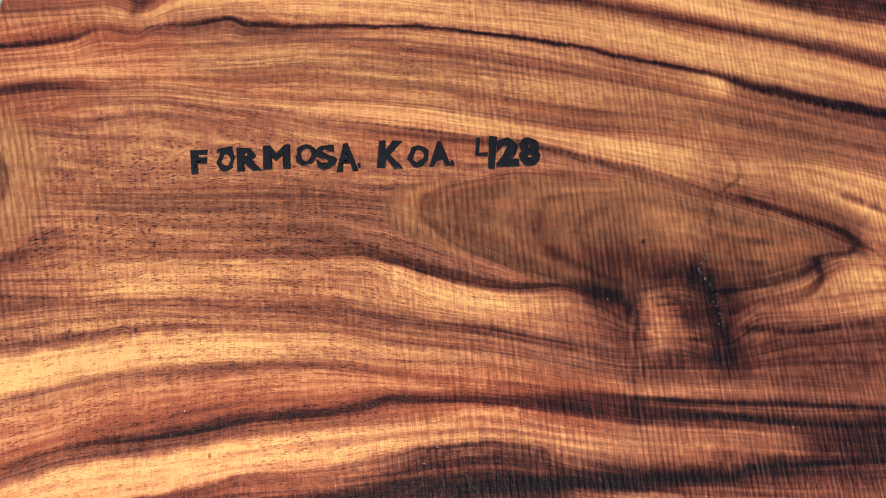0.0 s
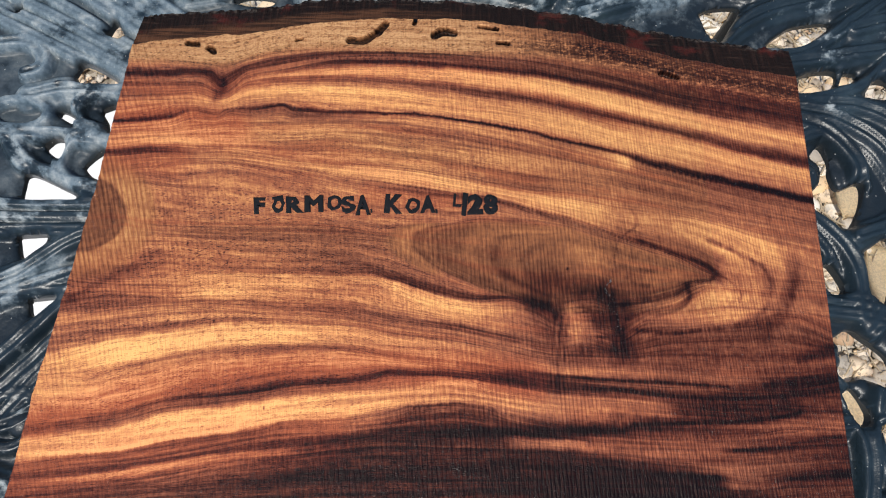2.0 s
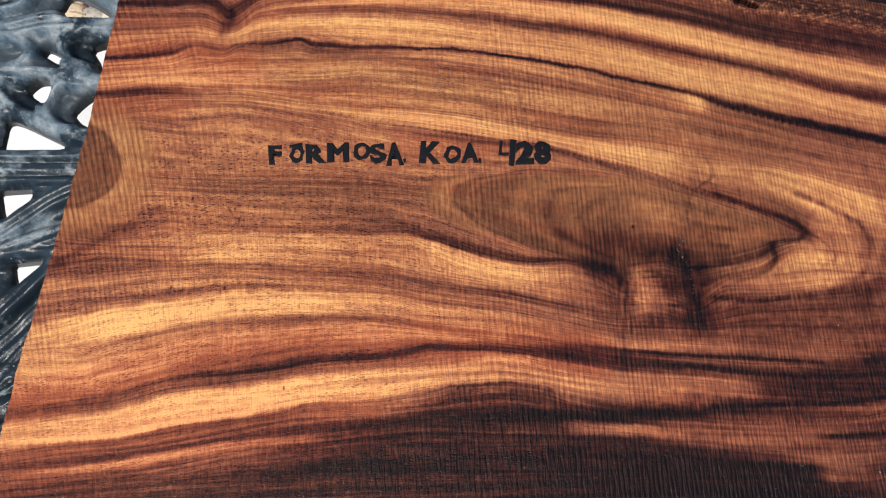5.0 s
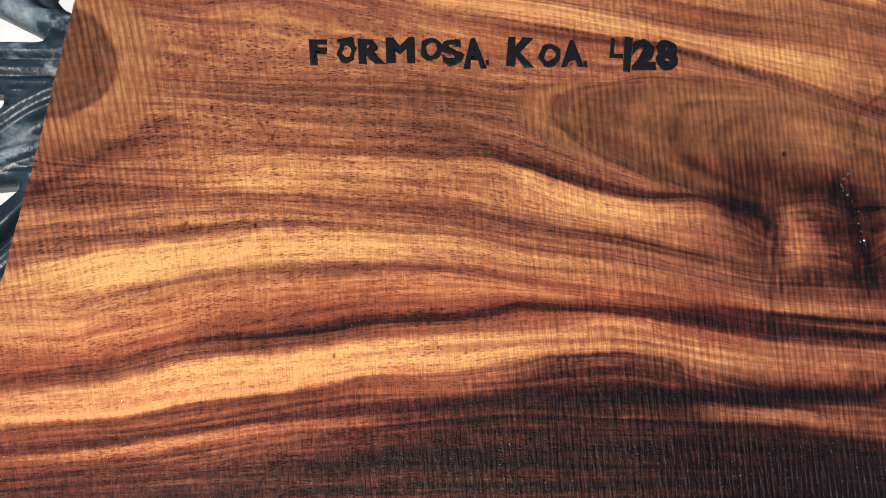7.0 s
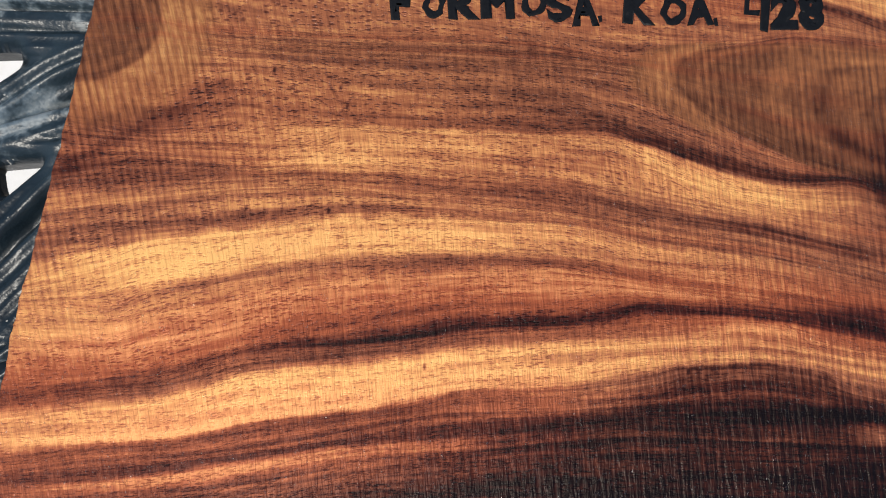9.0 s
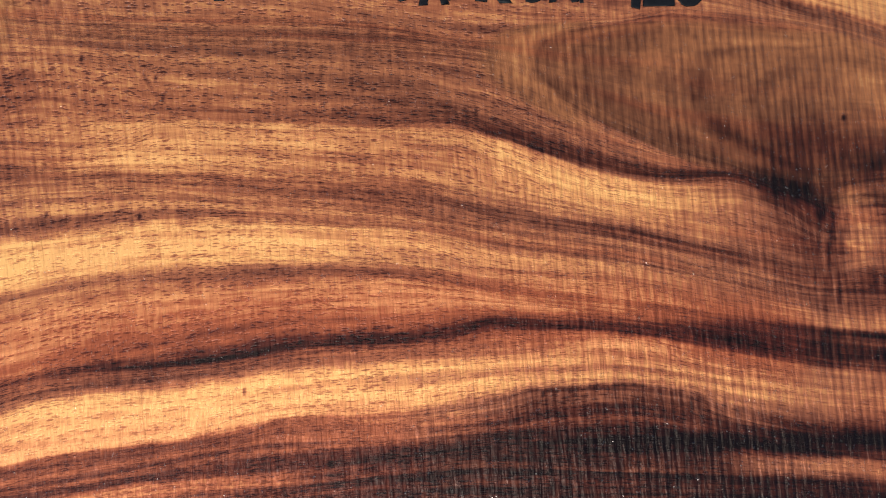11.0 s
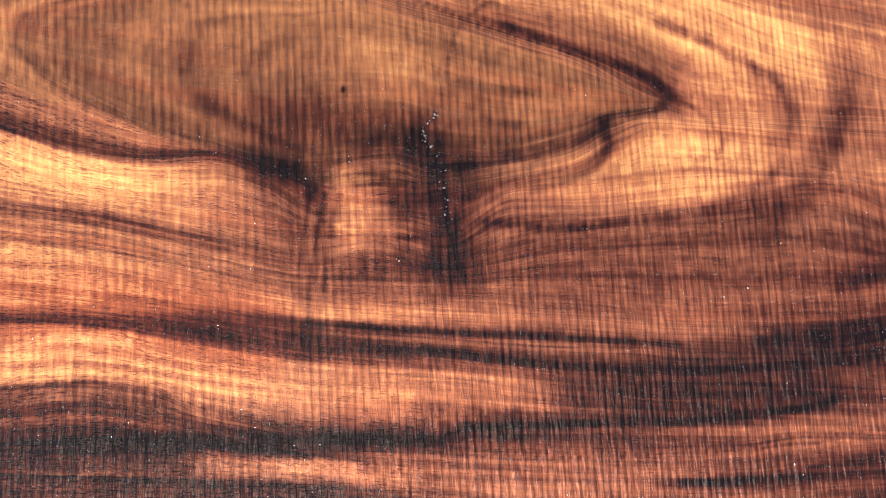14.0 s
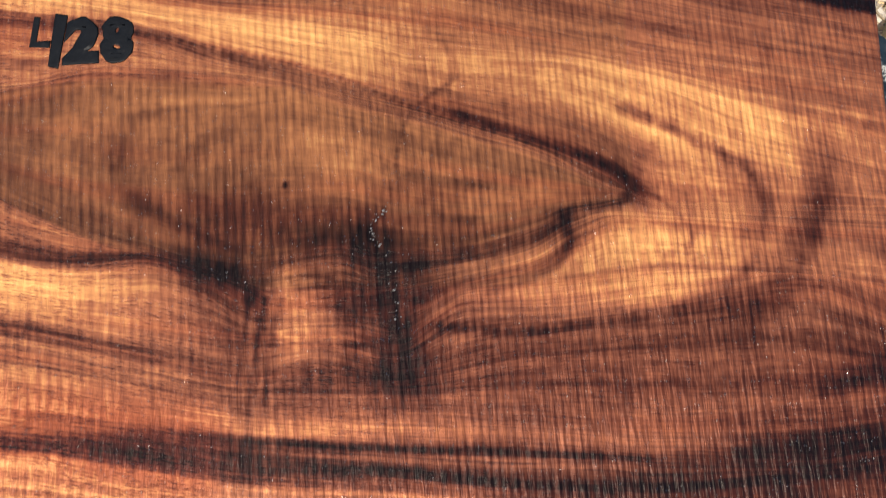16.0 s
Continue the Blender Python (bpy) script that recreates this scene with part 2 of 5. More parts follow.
# ---- building helpers ----
def part(name, bm, material, parent, label="", smooth=True):
    """Links a bmesh as one mesh object under a thing or a part."""
    me = bpy.data.meshes.new(name)
    bm.to_mesh(me)
    bm.free()
    me.materials.append(material)
    if smooth:
        me.polygons.foreach_set("use_smooth", [True] * len(me.polygons))
    ob = new(name, me)
    ob.parent = parent
    return tagged(ob, label)


def smooth_path(points, steps=8):
    """A Catmull-Rom curve through points of any dimension."""
    p = np.array(points, float)
    p = np.vstack((2 * p[0] - p[1], p, 2 * p[-1] - p[-2]))
    out = []
    for i in range(1, len(p) - 2):
        for s in np.arange(steps) / steps:
            a, b, c, d = p[i - 1:i + 3]
            out.append(0.5 * (2 * b + (c - a) * s + (2 * a - 5 * b + 4 * c - d) * s * s + (3 * b - a - 3 * c + d) * s ** 3))
    out.append(p[-2])
    return np.array(out)


# ---- ground ----
def ground_sheet():
    bm = bmesh.new()
    bmesh.ops.create_grid(bm, x_segments=60, y_segments=60, size=40)
    for v in bm.verts:
        v.co.z = 0.02 * noise.noise(v.co * 0.4)
        if v.co.length < 3:
            v.co.z = -0.01
    ob = part("ground", bm, GRAVEL, None)
    return tagged(ob, "pale gravel ground with pebbles and dry leaf litter", "ground", kind="structure")


def paving_slab():
    bm = bmesh.new()
    bmesh.ops.create_cube(bm, size=1, matrix=Matrix.Translation((-1.50, -0.25, 0.005)) @ Matrix.Diagonal((2.1, 1.75, 0.05, 1)))
    bmesh.ops.bevel(bm, geom=bm.edges[:], offset=0.008, segments=2, affect="EDGES")
    ob = part("pavement", bm, PAVING, None, smooth=False)
    return tagged(ob, "bright sunlit white concrete paving under the table", "pavement", kind="structure")


def pebbles():
    """Loose river pebbles: one heap of small stones on the gravel."""
    rng = random.Random(5)
    verts, faces = [], []
    base = bmesh.new()
    bmesh.ops.create_icosphere(base, subdivisions=2, radius=1)
    bv = [v.co.copy() for v in base.verts]
    bf = [[v.index for v in f.verts] for f in base.faces]
    base.free()
    for i in range(6000):
        if i < 4200:
            cx, cy = rng.uniform(0.48, 1.02), rng.uniform(-0.15, 1.05)
        else:
            cx, cy = rng.uniform(-0.85, 0.6), rng.uniform(0.62, 1.05)
        r = rng.choice((0.003, 0.004, 0.005, 0.006, 0.008, 0.011, 0.021) if i % 40 else (0.024, 0.028))
        q = Euler((rng.uniform(-0.4, 0.4), rng.uniform(-0.4, 0.4), rng.uniform(0, 6.3))).to_matrix()
        sx, sy, sz, seed = rng.uniform(0.8, 1.4), rng.uniform(0.7, 1.1), rng.uniform(0.4, 0.7), rng.uniform(0, 99)
        k = len(verts)
        for c in bv:
            w = 1 + 0.45 * noise.noise(c * 1.7 + Vector((seed, 0, 0)))
            verts.append(q @ Vector((c.x * sx, c.y * sy, c.z * sz)) * (r * w) + Vector((cx, cy, r * 0.35 - 0.006 + 0.0)))
        faces.extend([[a + k for a in f] for f in bf])
    me = bpy.data.meshes.new("pebbles")
    me.from_pydata(verts, [], faces)
    me.materials.append(STONE)
    me.polygons.foreach_set("use_smooth", [True] * len(me.polygons))
    return tagged(new("pebbles", me), "cream, grey and tan river pebbles lying on gravel", "pebbles", kind="stuff")


def twig_litter():
    """Broken stalks and needles scattered thinly over the stones."""
    rng = random.Random(11)
    verts, faces = [], []
    for i in range(2600):
        cx, cy = (rng.uniform(0.48, 1.02), rng.uniform(-0.15, 1.05)) if i < 1900 else (rng.uniform(-0.85, 0.6), rng.uniform(0.62, 1.05))
        length, r, turn, tip = rng.uniform(0.012, 0.05), rng.uniform(0.0006, 0.0016), rng.uniform(0, 6.3), rng.uniform(-0.25, 0.25)
        q = Euler((0, tip, turn)).to_matrix()
        k = len(verts)
        for sx in (-0.5, 0.0, 0.5):
            bow = 0.06 * length * (1 - 4 * sx * sx)
            for ay, az in ((-r, -r), (r, -r), (r, r), (-r, r)):
                verts.append(q @ Vector((sx * length, ay + bow, az)) + Vector((cx, cy, 0.011 + abs(tip) * length * 0.5)))
        for j in (0, 4):
            faces.extend([[k + j + a, k + j + (a + 1) % 4, k + j + 4 + (a + 1) % 4, k + j + 4 + a] for a in range(4)])
        faces.extend(([k, k + 3, k + 2, k + 1], [k + 8, k + 9, k + 10, k + 11]))
    me = bpy.data.meshes.new("twig_litter")
    me.from_pydata(verts, [], faces)
    me.materials.append(TWIG)
    return tagged(new("twig_litter", me), "broken dry stalks and needles scattered over the pebbles", "litter", kind="stuff")


def dry_leaf(x, y, size, turn):
    bm = bmesh.new()
    rows = []
    for i in range(13):
        s = i / 12
        w = 0.36 * math.sin(math.pi * s ** 0.8) + 0.012
        rows.append([bm.verts.new((size * (s - 0.5), size * w * k, size * (0.10 * abs(k) + 0.06 * math.sin(5 * s) + 0.02) + 0.012)) for k in (-1, -0.5, 0, 0.5, 1)])
    for a, b in zip(rows, rows[1:]):
        for j in range(4):
            bm.faces.new((a[j], b[j], b[j + 1], a[j + 1]))
    bmesh.ops.solidify(bm, geom=bm.faces[:], thickness=0.001)
    ob = part("dry_leaf", bm, DRY_LEAF, None)
    ob.matrix_world = pose(x, y, 0.006, 0, 0, turn)
    return tagged(ob, "curled tan dry leaf lying on the pebbles", "leaf", "fallen leaves")


ground_sheet()
paving_slab()
pebbles()
twig_litter()
for leaf in ((0.66, 0.70, 0.12, 20), (0.80, 0.30, 0.16, 110), (0.77, 0.47, 0.13, 60), (0.70, 0.10, 0.12, 160), (0.62, 0.80, 0.11, 75), (0.84, 0.20, 0.14, -30)):
    dry_leaf(*leaf)


# ---- the cast table ----
TABLE_TOP = 0.704
TABLE_CENTRE = (0.06, 0.14)


def rib(points, width, height=0.015, groove=0.12, top=TABLE_TOP, taper=True):
    """A cast rib along a path in millimetres: a rounded bar with a groove along its crown."""
    path = smooth_path([(a / 1000, b / 1000) for a, b in points], 7)
    n = len(path)
    d = np.gradient(path, axis=0)
    d /= np.linalg.norm(d, axis=1)[:, None] + 1e-9
    section = [(-0.9, -1.0), (-1.0, -0.62), (-0.93, -0.32), (-0.74, -0.1), (-0.45, 0.0), (-0.15, -groove), (0.15, -groove), (0.45, 0.0), (0.74, -0.1), (0.93, -0.32), (1.0, -0.62), (0.9, -1.0)]
    bm = bmesh.new()
    rings = []
    for i in range(n):
        s = i / (n - 1)
        w = width * 1.25 / 2000 * ((0.55 + 0.45 * math.sin(math.pi * (0.12 + 0.76 * s))) if taper else 1.0)
        w *= 1 + 0.05 * noise.noise(Vector((path[i][0] * 60, path[i][1] * 60, 1)))
        dip = 0.0012 * noise.noise(Vector((path[i][0] * 25, path[i][1] * 25, 4)))
        rings.append([bm.verts.new((path[i][0] - d[i][1] * a * w, path[i][1] + d[i][0] * a * w, top + min(dip, 0) - 0.0002 + b * height)) for a, b in section])
    for a, b in zip(rings, rings[1:]):
        for j in range(len(section)):
            k = (j + 1) % len(section)
            bm.faces.new((a[j], a[k], b[k], b[j]))
    bm.faces.new(rings[0])
    bm.faces.new(rings[-1][::-1])
    bmesh.ops.recalc_face_normals(bm, faces=bm.faces[:])
    return bm


def arc(cx, cy, rx, ry, a0, a1, n=9):
    return [(cx + rx * math.cos(radians(a0 + (a1 - a0) * i / (n - 1))), cy + ry * math.sin(radians(a0 + (a1 - a0) * i / (n - 1)))) for i in range(n)]


def spiral(cx, cy, r0, r1, a0, a1, n=13):
    return [(cx + (r0 + (r1 - r0) * i / (n - 1)) * math.cos(radians(a0 + (a1 - a0) * i / (n - 1))), cy + (r0 + (r1 - r0) * i / (n - 1)) * math.sin(radians(a0 + (a1 - a0) * i / (n - 1)))) for i in range(n)]


def boss(cx, cy, r, top=TABLE_TOP):
    bm = bmesh.new()
    bmesh.ops.create_uvsphere(bm, u_segments=20, v_segments=10, radius=r / 1000)
    for v in bm.verts:
        v.co.z *= 0.6
        v.co += Vector((cx / 1000, cy / 1000, top - 0.6 * r / 1000 - 0.001))
    return bm


# the openings of the pattern, in millimetres
OPENINGS = [
    [(-212, 313), (-205, 326), (-197, 310)],
    [(-231, 279), (-223, 289), (-194, 272), (-213, 270), (-225, 272)],
    [(-238, 245), (-235, 249), (-223, 242), (-225, 238)],
    [(-207, 250), (-194, 253), (-194, 232), (-199, 233), (-201, 241)],
    [(-244, 218), (-237, 225), (-228, 223), (-229, 209)],
    [(-213, 204), (-205, 213), (-197, 216), (-195, 193), (-206, 197)],
    [(-254, 177), (-254, 187), (-251, 197), (-230, 189), (-212, 179), (-230, 177)],
    [(-251, 149), (-242, 150), (-228, 150), (-236, 140), (-245, 133)],
    [(-235, 103), (-218, 105), (-215, 103), (-227, 92), (-232, 93)],
    [(254, 346), (264, 351), (287, 352), (280, 337), (265, 318)],
    [(303, 318), (318, 330), (331, 337), (359, 340), (346, 326), (325, 315)],
    [(321, 288), (338, 295), (356, 296), (357, 289), (349, 281), (331, 276), (322, 278)],
    [(358, 284), (364, 295), (374, 294), (367, 286)],
    [(327, 224), (336, 233), (342, 220), (341, 209), (346, 198), (362, 203), (362, 189), (353, 171), (346, 167), (335, 175), (322, 182), (324, 193), (332, 203), (334, 216)],
    [(376, 276), (385, 288), (398, 287), (396, 274)],
    [(325, 139), (331, 138), (339, 122), (333, 117), (324, 121)],
    [(358, 150), (378, 159), (370, 113), (356, 119)],
    [(326, 86), (337, 92), (346, 86), (363, 71), (360, 52), (344, 58), (328, 58)],
    [(325, 47), (334, 51), (343, 34), (337, 25), (329, 34)],
    [(348, 25), (365, 33), (361, 11), (352, 11)],
    [(-122, 346), (-104, 353), (-84, 351), (-90, 344)],
    [(-286, 332), (-279, 337), (-279, 330)],
]


def top_casting(ribs, x0, x1, y0, y1, step=1.6):
    """The pierced, modelled sheet of the table top: round-edged round every opening, with ribs and leaves standing proud."""
    nx, ny = int((x1 - x0) / step) + 1, int((y1 - y0) / step) + 1
    x, y = np.meshgrid(np.linspace(x0, x1, nx), np.linspace(y0, y1, ny))
    gap, out = np.full(x.shape, 40.0), np.zeros(x.shape, bool)
    gx, gy = np.zeros(x.shape), np.zeros(x.shape)
    for o in OPENINGS:
        loop = smooth_path(o + o[:1], 5)[:-1]
        lo, hi = loop.min(0) - 30, loop.max(0) + 30
        box = (x > lo[0]) & (x < hi[0]) & (y > lo[1]) & (y < hi[1])
        px, py = x[box], y[box]
        best, inside = np.full(px.shape, 1e9), np.zeros(px.shape, bool)
        bx, by = np.zeros(px.shape), np.zeros(px.shape)
        for a, b in zip(loop, np.roll(loop, -1, 0)):
            e = b - a
            s = np.clip(((px - a[0]) * e[0] + (py - a[1]) * e[1]) / (e @ e + 1e-9), 0, 1)
            qx, qy = a[0] + s * e[0], a[1] + s * e[1]
            d = np.hypot(px - qx, py - qy)
            near_it = d < best
            best, bx, by = np.where(near_it, d, best), np.where(near_it, qx, bx), np.where(near_it, qy, by)
            crosses = ((a[1] > py) != (b[1] > py)) & (px < a[0] + (py - a[1]) / (e[1] + 1e-12) * e[0])
            inside ^= crosses
        closer = best < gap[box]
        gap[box] = np.where(closer, best, gap[box])
        gx[box], gy[box] = np.where(closer, bx, gx[box]), np.where(closer, by, gy[box])
        out[box] |= inside
    snap = gap < 0.72 * step
    x, y = np.where(snap, gx, x), np.where(snap, gy, y)
    signed = np.where(snap, 0.0, np.where(out, -gap, gap))
    s = np.clip(signed / 9.0, 0, 1)
    edge = np.sqrt(1 - (1 - s) ** 2)
    z = -14.0 + 3.5 * edge
    for points, width in ribs:
        path = smooth_path(points, 8)
        best = np.full(x.shape, 1e9)
        lo, hi = path.min(0) - width, path.max(0) + width
        box = (x > lo[0]) & (x < hi[0]) & (y > lo[1]) & (y < hi[1])
        px, py, d = x[box], y[box], np.full(box.sum(), 1e9)
        for a, b in zip(path, path[1:]):
            e = b - a
            s = np.clip(((px - a[0]) * e[0] + (py - a[1]) * e[1]) / (e @ e + 1e-9), 0, 1)
            d = np.minimum(d, np.hypot(px - a[0] - s * e[0], py - a[1] - s * e[1]))
        k = np.clip(d / (0.55 * width), 0, 1)
        crest = np.sqrt(np.clip(1 - k ** 2, 0, 1)) * (1 - (0.08 + 0.010 * width) * (0.5 + 0.5 * np.cos(k * (6.5 if width < 19 else 10.0))))
        z[box] = np.maximum(z[box], -14.0 + 14.0 * crest * (0.25 + 0.75 * edge[box]))
    z = z + 0.5 * np.sin(x * 0.21 + 1.7 * np.sin(y * 0.08)) * np.sin(y * 0.17) * edge
    z = np.minimum(z, -0.05)
    keep = (signed > -1e-6) & (np.hypot(x - 1000 * TABLE_CENTRE[0], y - 1000 * TABLE_CENTRE[1]) < 452)
    idx = np.arange(nx * ny).reshape(ny, nx)
    quads = np.stack((idx[:-1, :-1], idx[:-1, 1:], idx[1:, 1:], idx[1:, :-1]), -1).reshape(-1, 4)
    quads = quads[keep.ravel()[quads].all(1)]
    co = np.stack((x.ravel() / 1000, y.ravel() / 1000, TABLE_TOP + z.ravel() / 1000), -1)
    used, inverse = np.unique(quads, return_inverse=True)
    quads = inverse.reshape(-1, 4)
    co = co[used]
    n = len(co)
    sides = np.concatenate([quads[:, [k, (k + 1) % 4]] for k in range(4)])
    key = np.sort(sides, 1)
    _, first, count = np.unique(key, axis=0, return_index=True, return_counts=True)
    rim = sides[first[count == 1]]
    walls = np.stack((rim[:, 1], rim[:, 0], rim[:, 0] + n, rim[:, 1] + n), -1)
    low = co.copy()
    low[:, 2] = TABLE_TOP - 0.019
    me = bpy.data.meshes.new("top_casting")
    me.from_pydata(np.vstack((co, low)).tolist(), [], quads.tolist() + walls.tolist() + (quads[:, ::-1] + n).tolist())
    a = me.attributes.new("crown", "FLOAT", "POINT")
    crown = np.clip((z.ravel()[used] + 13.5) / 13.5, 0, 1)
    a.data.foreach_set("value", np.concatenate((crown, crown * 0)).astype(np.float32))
    flags = np.zeros(len(me.polygons), bool)
    flags[:len(quads)] = True
    me.polygons.foreach_set("use_smooth", flags)
    # crests stand above the mean of what lies round them
    soft = z.copy()
    for _ in range(3):
        soft = (soft + np.roll(soft, 2, 0) + np.roll(soft, -2, 0) + np.roll(soft, 2, 1) + np.roll(soft, -2, 1)) / 5
    # mask for crests painted paler, as wear and as highlight lines
    wear_highlight = np.clip((z - soft - 0.25) / 1.1, 0, 1).ravel()[used]
    a = me.attributes.new("wear_highlight", "FLOAT", "POINT")
    a.data.foreach_set("value", np.concatenate((wear_highlight, wear_highlight * 0)).astype(np.float32))
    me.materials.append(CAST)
    return me


def cast_table():
    table = tagged(new("patio_table"), "dark blue-black cast aluminium patio table with scrolls and leaves", "table")
    table.location = (*TABLE_CENTRE, 0)
    back = Matrix.Translation((-TABLE_CENTRE[0], -TABLE_CENTRE[1], 0))

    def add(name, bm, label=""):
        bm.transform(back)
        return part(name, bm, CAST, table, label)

    ribs = []
    # scrolls and leaves on the side of the board's wavy end
    for k in (-3, 9, 21, 33):
        ribs.append(([(-345, 352 + k), (-295, 327 + k), (-240, 300 + k), (-187, 274 + 0.8 * k), (-140, 252 + 0.7 * k)], 12))
    for k in (0, 22, 44):
        ribs.append(([(-260 + k, 372), (-225 + k, 345), (-185 + k, 318), (-150 + k, 300)], 18))
    ribs.append(([(-320, 303), (-292, 301), (-268, 303), (-254, 293), (-253, 281), (-263, 276)], 15))
    ribs.append(([(-258, 257), (-230, 264), (-191, 263), (-155, 258)], 24))
    ribs.append(([(-180, 264), (-212, 260), (-221, 247), (-216, 236), (-200, 230)], 13))
    ribs.append(([(-310, 233), (-276, 229), (-235, 226), (-194, 222), (-160, 218)], 17))
    ribs.append((arc(-263, 242, 22, 12, 0, 360, 15), 9))
    ribs.append((spiral(-208, 206, 22, 17, 30, 330), 13))
    ribs.append(([(-268, 226), (-252, 204), (-226, 190), (-200, 181), (-165, 170)], 18))
    for y, w in ((173, 10), (163, 9), (153, 12)):
        ribs.append(([(-340, y), (-265, y - 1), (-203, y), (-150, y)], w))
    ribs.append(([(-275, 106), (-240, 121), (-212, 142), (-180, 158)], 22))
    ribs.append(([(-262, 98), (-236, 110), (-206, 121), (-170, 128)], 15))
    ribs.append(([(-300, 104), (-253, 105), (-208, 108), (-160, 112)], 13))
    ribs.append(([(-285, 30), (-248, 58), (-222, 86), (-200, 112)], 16))
    ribs.append(([(-275, 8), (-240, 38), (-214, 66), (-190, 95)], 18))
    ribs.append(([(-262, -8), (-225, 35), (-195, 75)], 14))
    ribs.append((spiral(-228, 20, 21, 15, -10, 340), 10))
    add("boss", boss(-222, 20, 10))
    ribs.append(([(-300, -20), (-255, -14), (-222, -22), (-190, -40)], 22))
    ribs.append(([(-290, -50), (-240, -44), (-200, -60)], 20))
    # leaves beyond the live edge
    ribs.append(([(-150, 348), (-90, 362), (-20, 372), (60, 380)], 24))
    ribs.append(([(-60, 352), (0, 361), (70, 362), (120, 352)], 20))
    ribs.append((spiral(125, 362, 20, 8, 200, -150), 13))
    ribs.append(([(150, 352), (180, 372), (215, 392), (260, 402)], 26))
    ribs.append(([(160, 338), (200, 352), (240, 366), (270, 392)], 26))
    # leaves and stems on the side of the straight end
    ribs.append(([(255, 300), (275, 326), (308, 346), (350, 358), (420, 380)], 24))
    ribs.append(([(285, 372), (330, 366), (380, 372), (430, 392)], 26))
    ribs.append(([(300, 302), (338, 313), (372, 337), (420, 372)], 20))
    ribs.append(([(298, 296), (345, 304), (390, 312), (440, 318)], 20))
    ribs.append(([(372, 330), (400, 338), (440, 345)], 24))
    ribs.append(([(305, 266), (345, 272), (378, 285), (398, 306)], 14))
    ribs.append(([(303, 262), (345, 254), (378, 232), (396, 195)], 26))
    ribs.append(([(330, 266), (370, 262), (405, 240), (430, 205)], 24))
    ribs.append(([(303, 254), (336, 244), (356, 222), (360, 200)], 18))
    ribs.append(([(310, 226), (320, 236), (331, 240)], 13))
    add("boss", boss(317, 205, 12))
    ribs.append(([(398, 230), (398, 196), (382, 172), (352, 160)], 20))
    ribs.append(([(300, 190), (328, 166), (346, 138), (347, 98)], 18))
    ribs.append(([(300, 178), (324, 150), (334, 120)], 14))
    ribs.append(([(290, 118), (335, 114), (380, 107), (450, 100)], 15))
    ribs.append(([(290, 106), (335, 102), (380, 94), (450, 86)], 13))
    ribs.append(([(300, 66), (330, 76), (352, 92), (366, 112)], 17))
    ribs.append(([(300, 66), (326, 46), (336, 10), (330, -30)], 18))
    ribs.append(([(352, 48), (346, 20), (352, -10), (380, -40)], 18))
    ribs.append(([(372, 52), (368, 22), (380, -6)], 18))
    ribs.append((spiral(350, -30, 24, 10, 90, -250), 13))
    for k in range(9):
        a = radians(200 + 17 * k)
        c, s = math.cos(a), math.sin(a)
        ribs.append(([(60 + r0 * c - k0 * s, 140 + r0 * s + k0 * c) for r0, k0 in ((250, -20), (310, 15), (370, -10), (430, 0))], 20))
        ribs.append(([(60 + r0 * c - k0 * s, 140 + r0 * s + k0 * c) for r0, k0 in ((430, 45), (380, 55), (340, 40), (350, 22), (375, 26))], 14))
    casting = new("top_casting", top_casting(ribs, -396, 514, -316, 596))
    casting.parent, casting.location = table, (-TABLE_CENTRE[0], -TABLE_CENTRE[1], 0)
    tagged(casting, "pierced top cast with leaves and scrolls")
    # outer ring and the unseen rest of the pattern
    add("rim", rib(arc(60, 140, 455, 455, 0, 360, 49), 40, 0.024, 0.1, taper=False), "rounded cast rim")
    add("rim", rib(arc(60, 140, 418, 418, 0, 360, 49), 12, 0.012, taper=False, top=TABLE_TOP - 0.004))
    for sx, sy in ((-1, -1), (1, -1), (-1, 1), (1, 1)):
        bm = bmesh.new()
        pts = smooth_path([(0.30 * sx, 0.30 * sy, 0.685), (0.31 * sx, 0.31 * sy, 0.50), (0.25 * sx, 0.25 * sy, 0.25), (0.34 * sx, 0.34 * sy, -0.005)], 8)
        rings = []
        for q in pts:
            r = 0.020
            rings.append([bm.verts.new((q[0] + r * math.cos(k * math.pi / 5), q[1] + r * math.sin(k * math.pi / 5), q[2])) for k in range(10)])
        for a, b in zip(rings, rings[1:]):
            for j in range(10):
                bm.faces.new((a[j], a[(j + 1) % 10], b[(j + 1) % 10], b[j]))
        bm.faces.new(rings[0])
        bm.faces.new(rings[-1][::-1])
        bmesh.ops.recalc_face_normals(bm, faces=bm.faces[:])
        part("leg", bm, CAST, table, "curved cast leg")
    return table


cast_table()

# ---- the koa board ----
BOARD_TOP, BOARD_BOTTOM, FRONT, RIGHT = 0.720, 0.704, -60.0, 310.0
GRAIN = []


def grain(*points):
    """One ring line of the wood, in millimetres and percent of darkness, from end to end of the board."""
    GRAIN.append(np.array(points, float))


# the rings, from the live edge to the front
grain((-179, 277, 35), (-149, 277, 35), (-116, 275, 45), (-108, 275, 45), (-88, 282, 35), (-68, 287, 35), (-26, 290, 35), (15, 290, 35), (56, 289, 35), (98, 289, 38), (139, 285, 45), (181, 280, 50), (222, 271, 55), (262, 264, 55), (303, 255, 60))  # sap limit
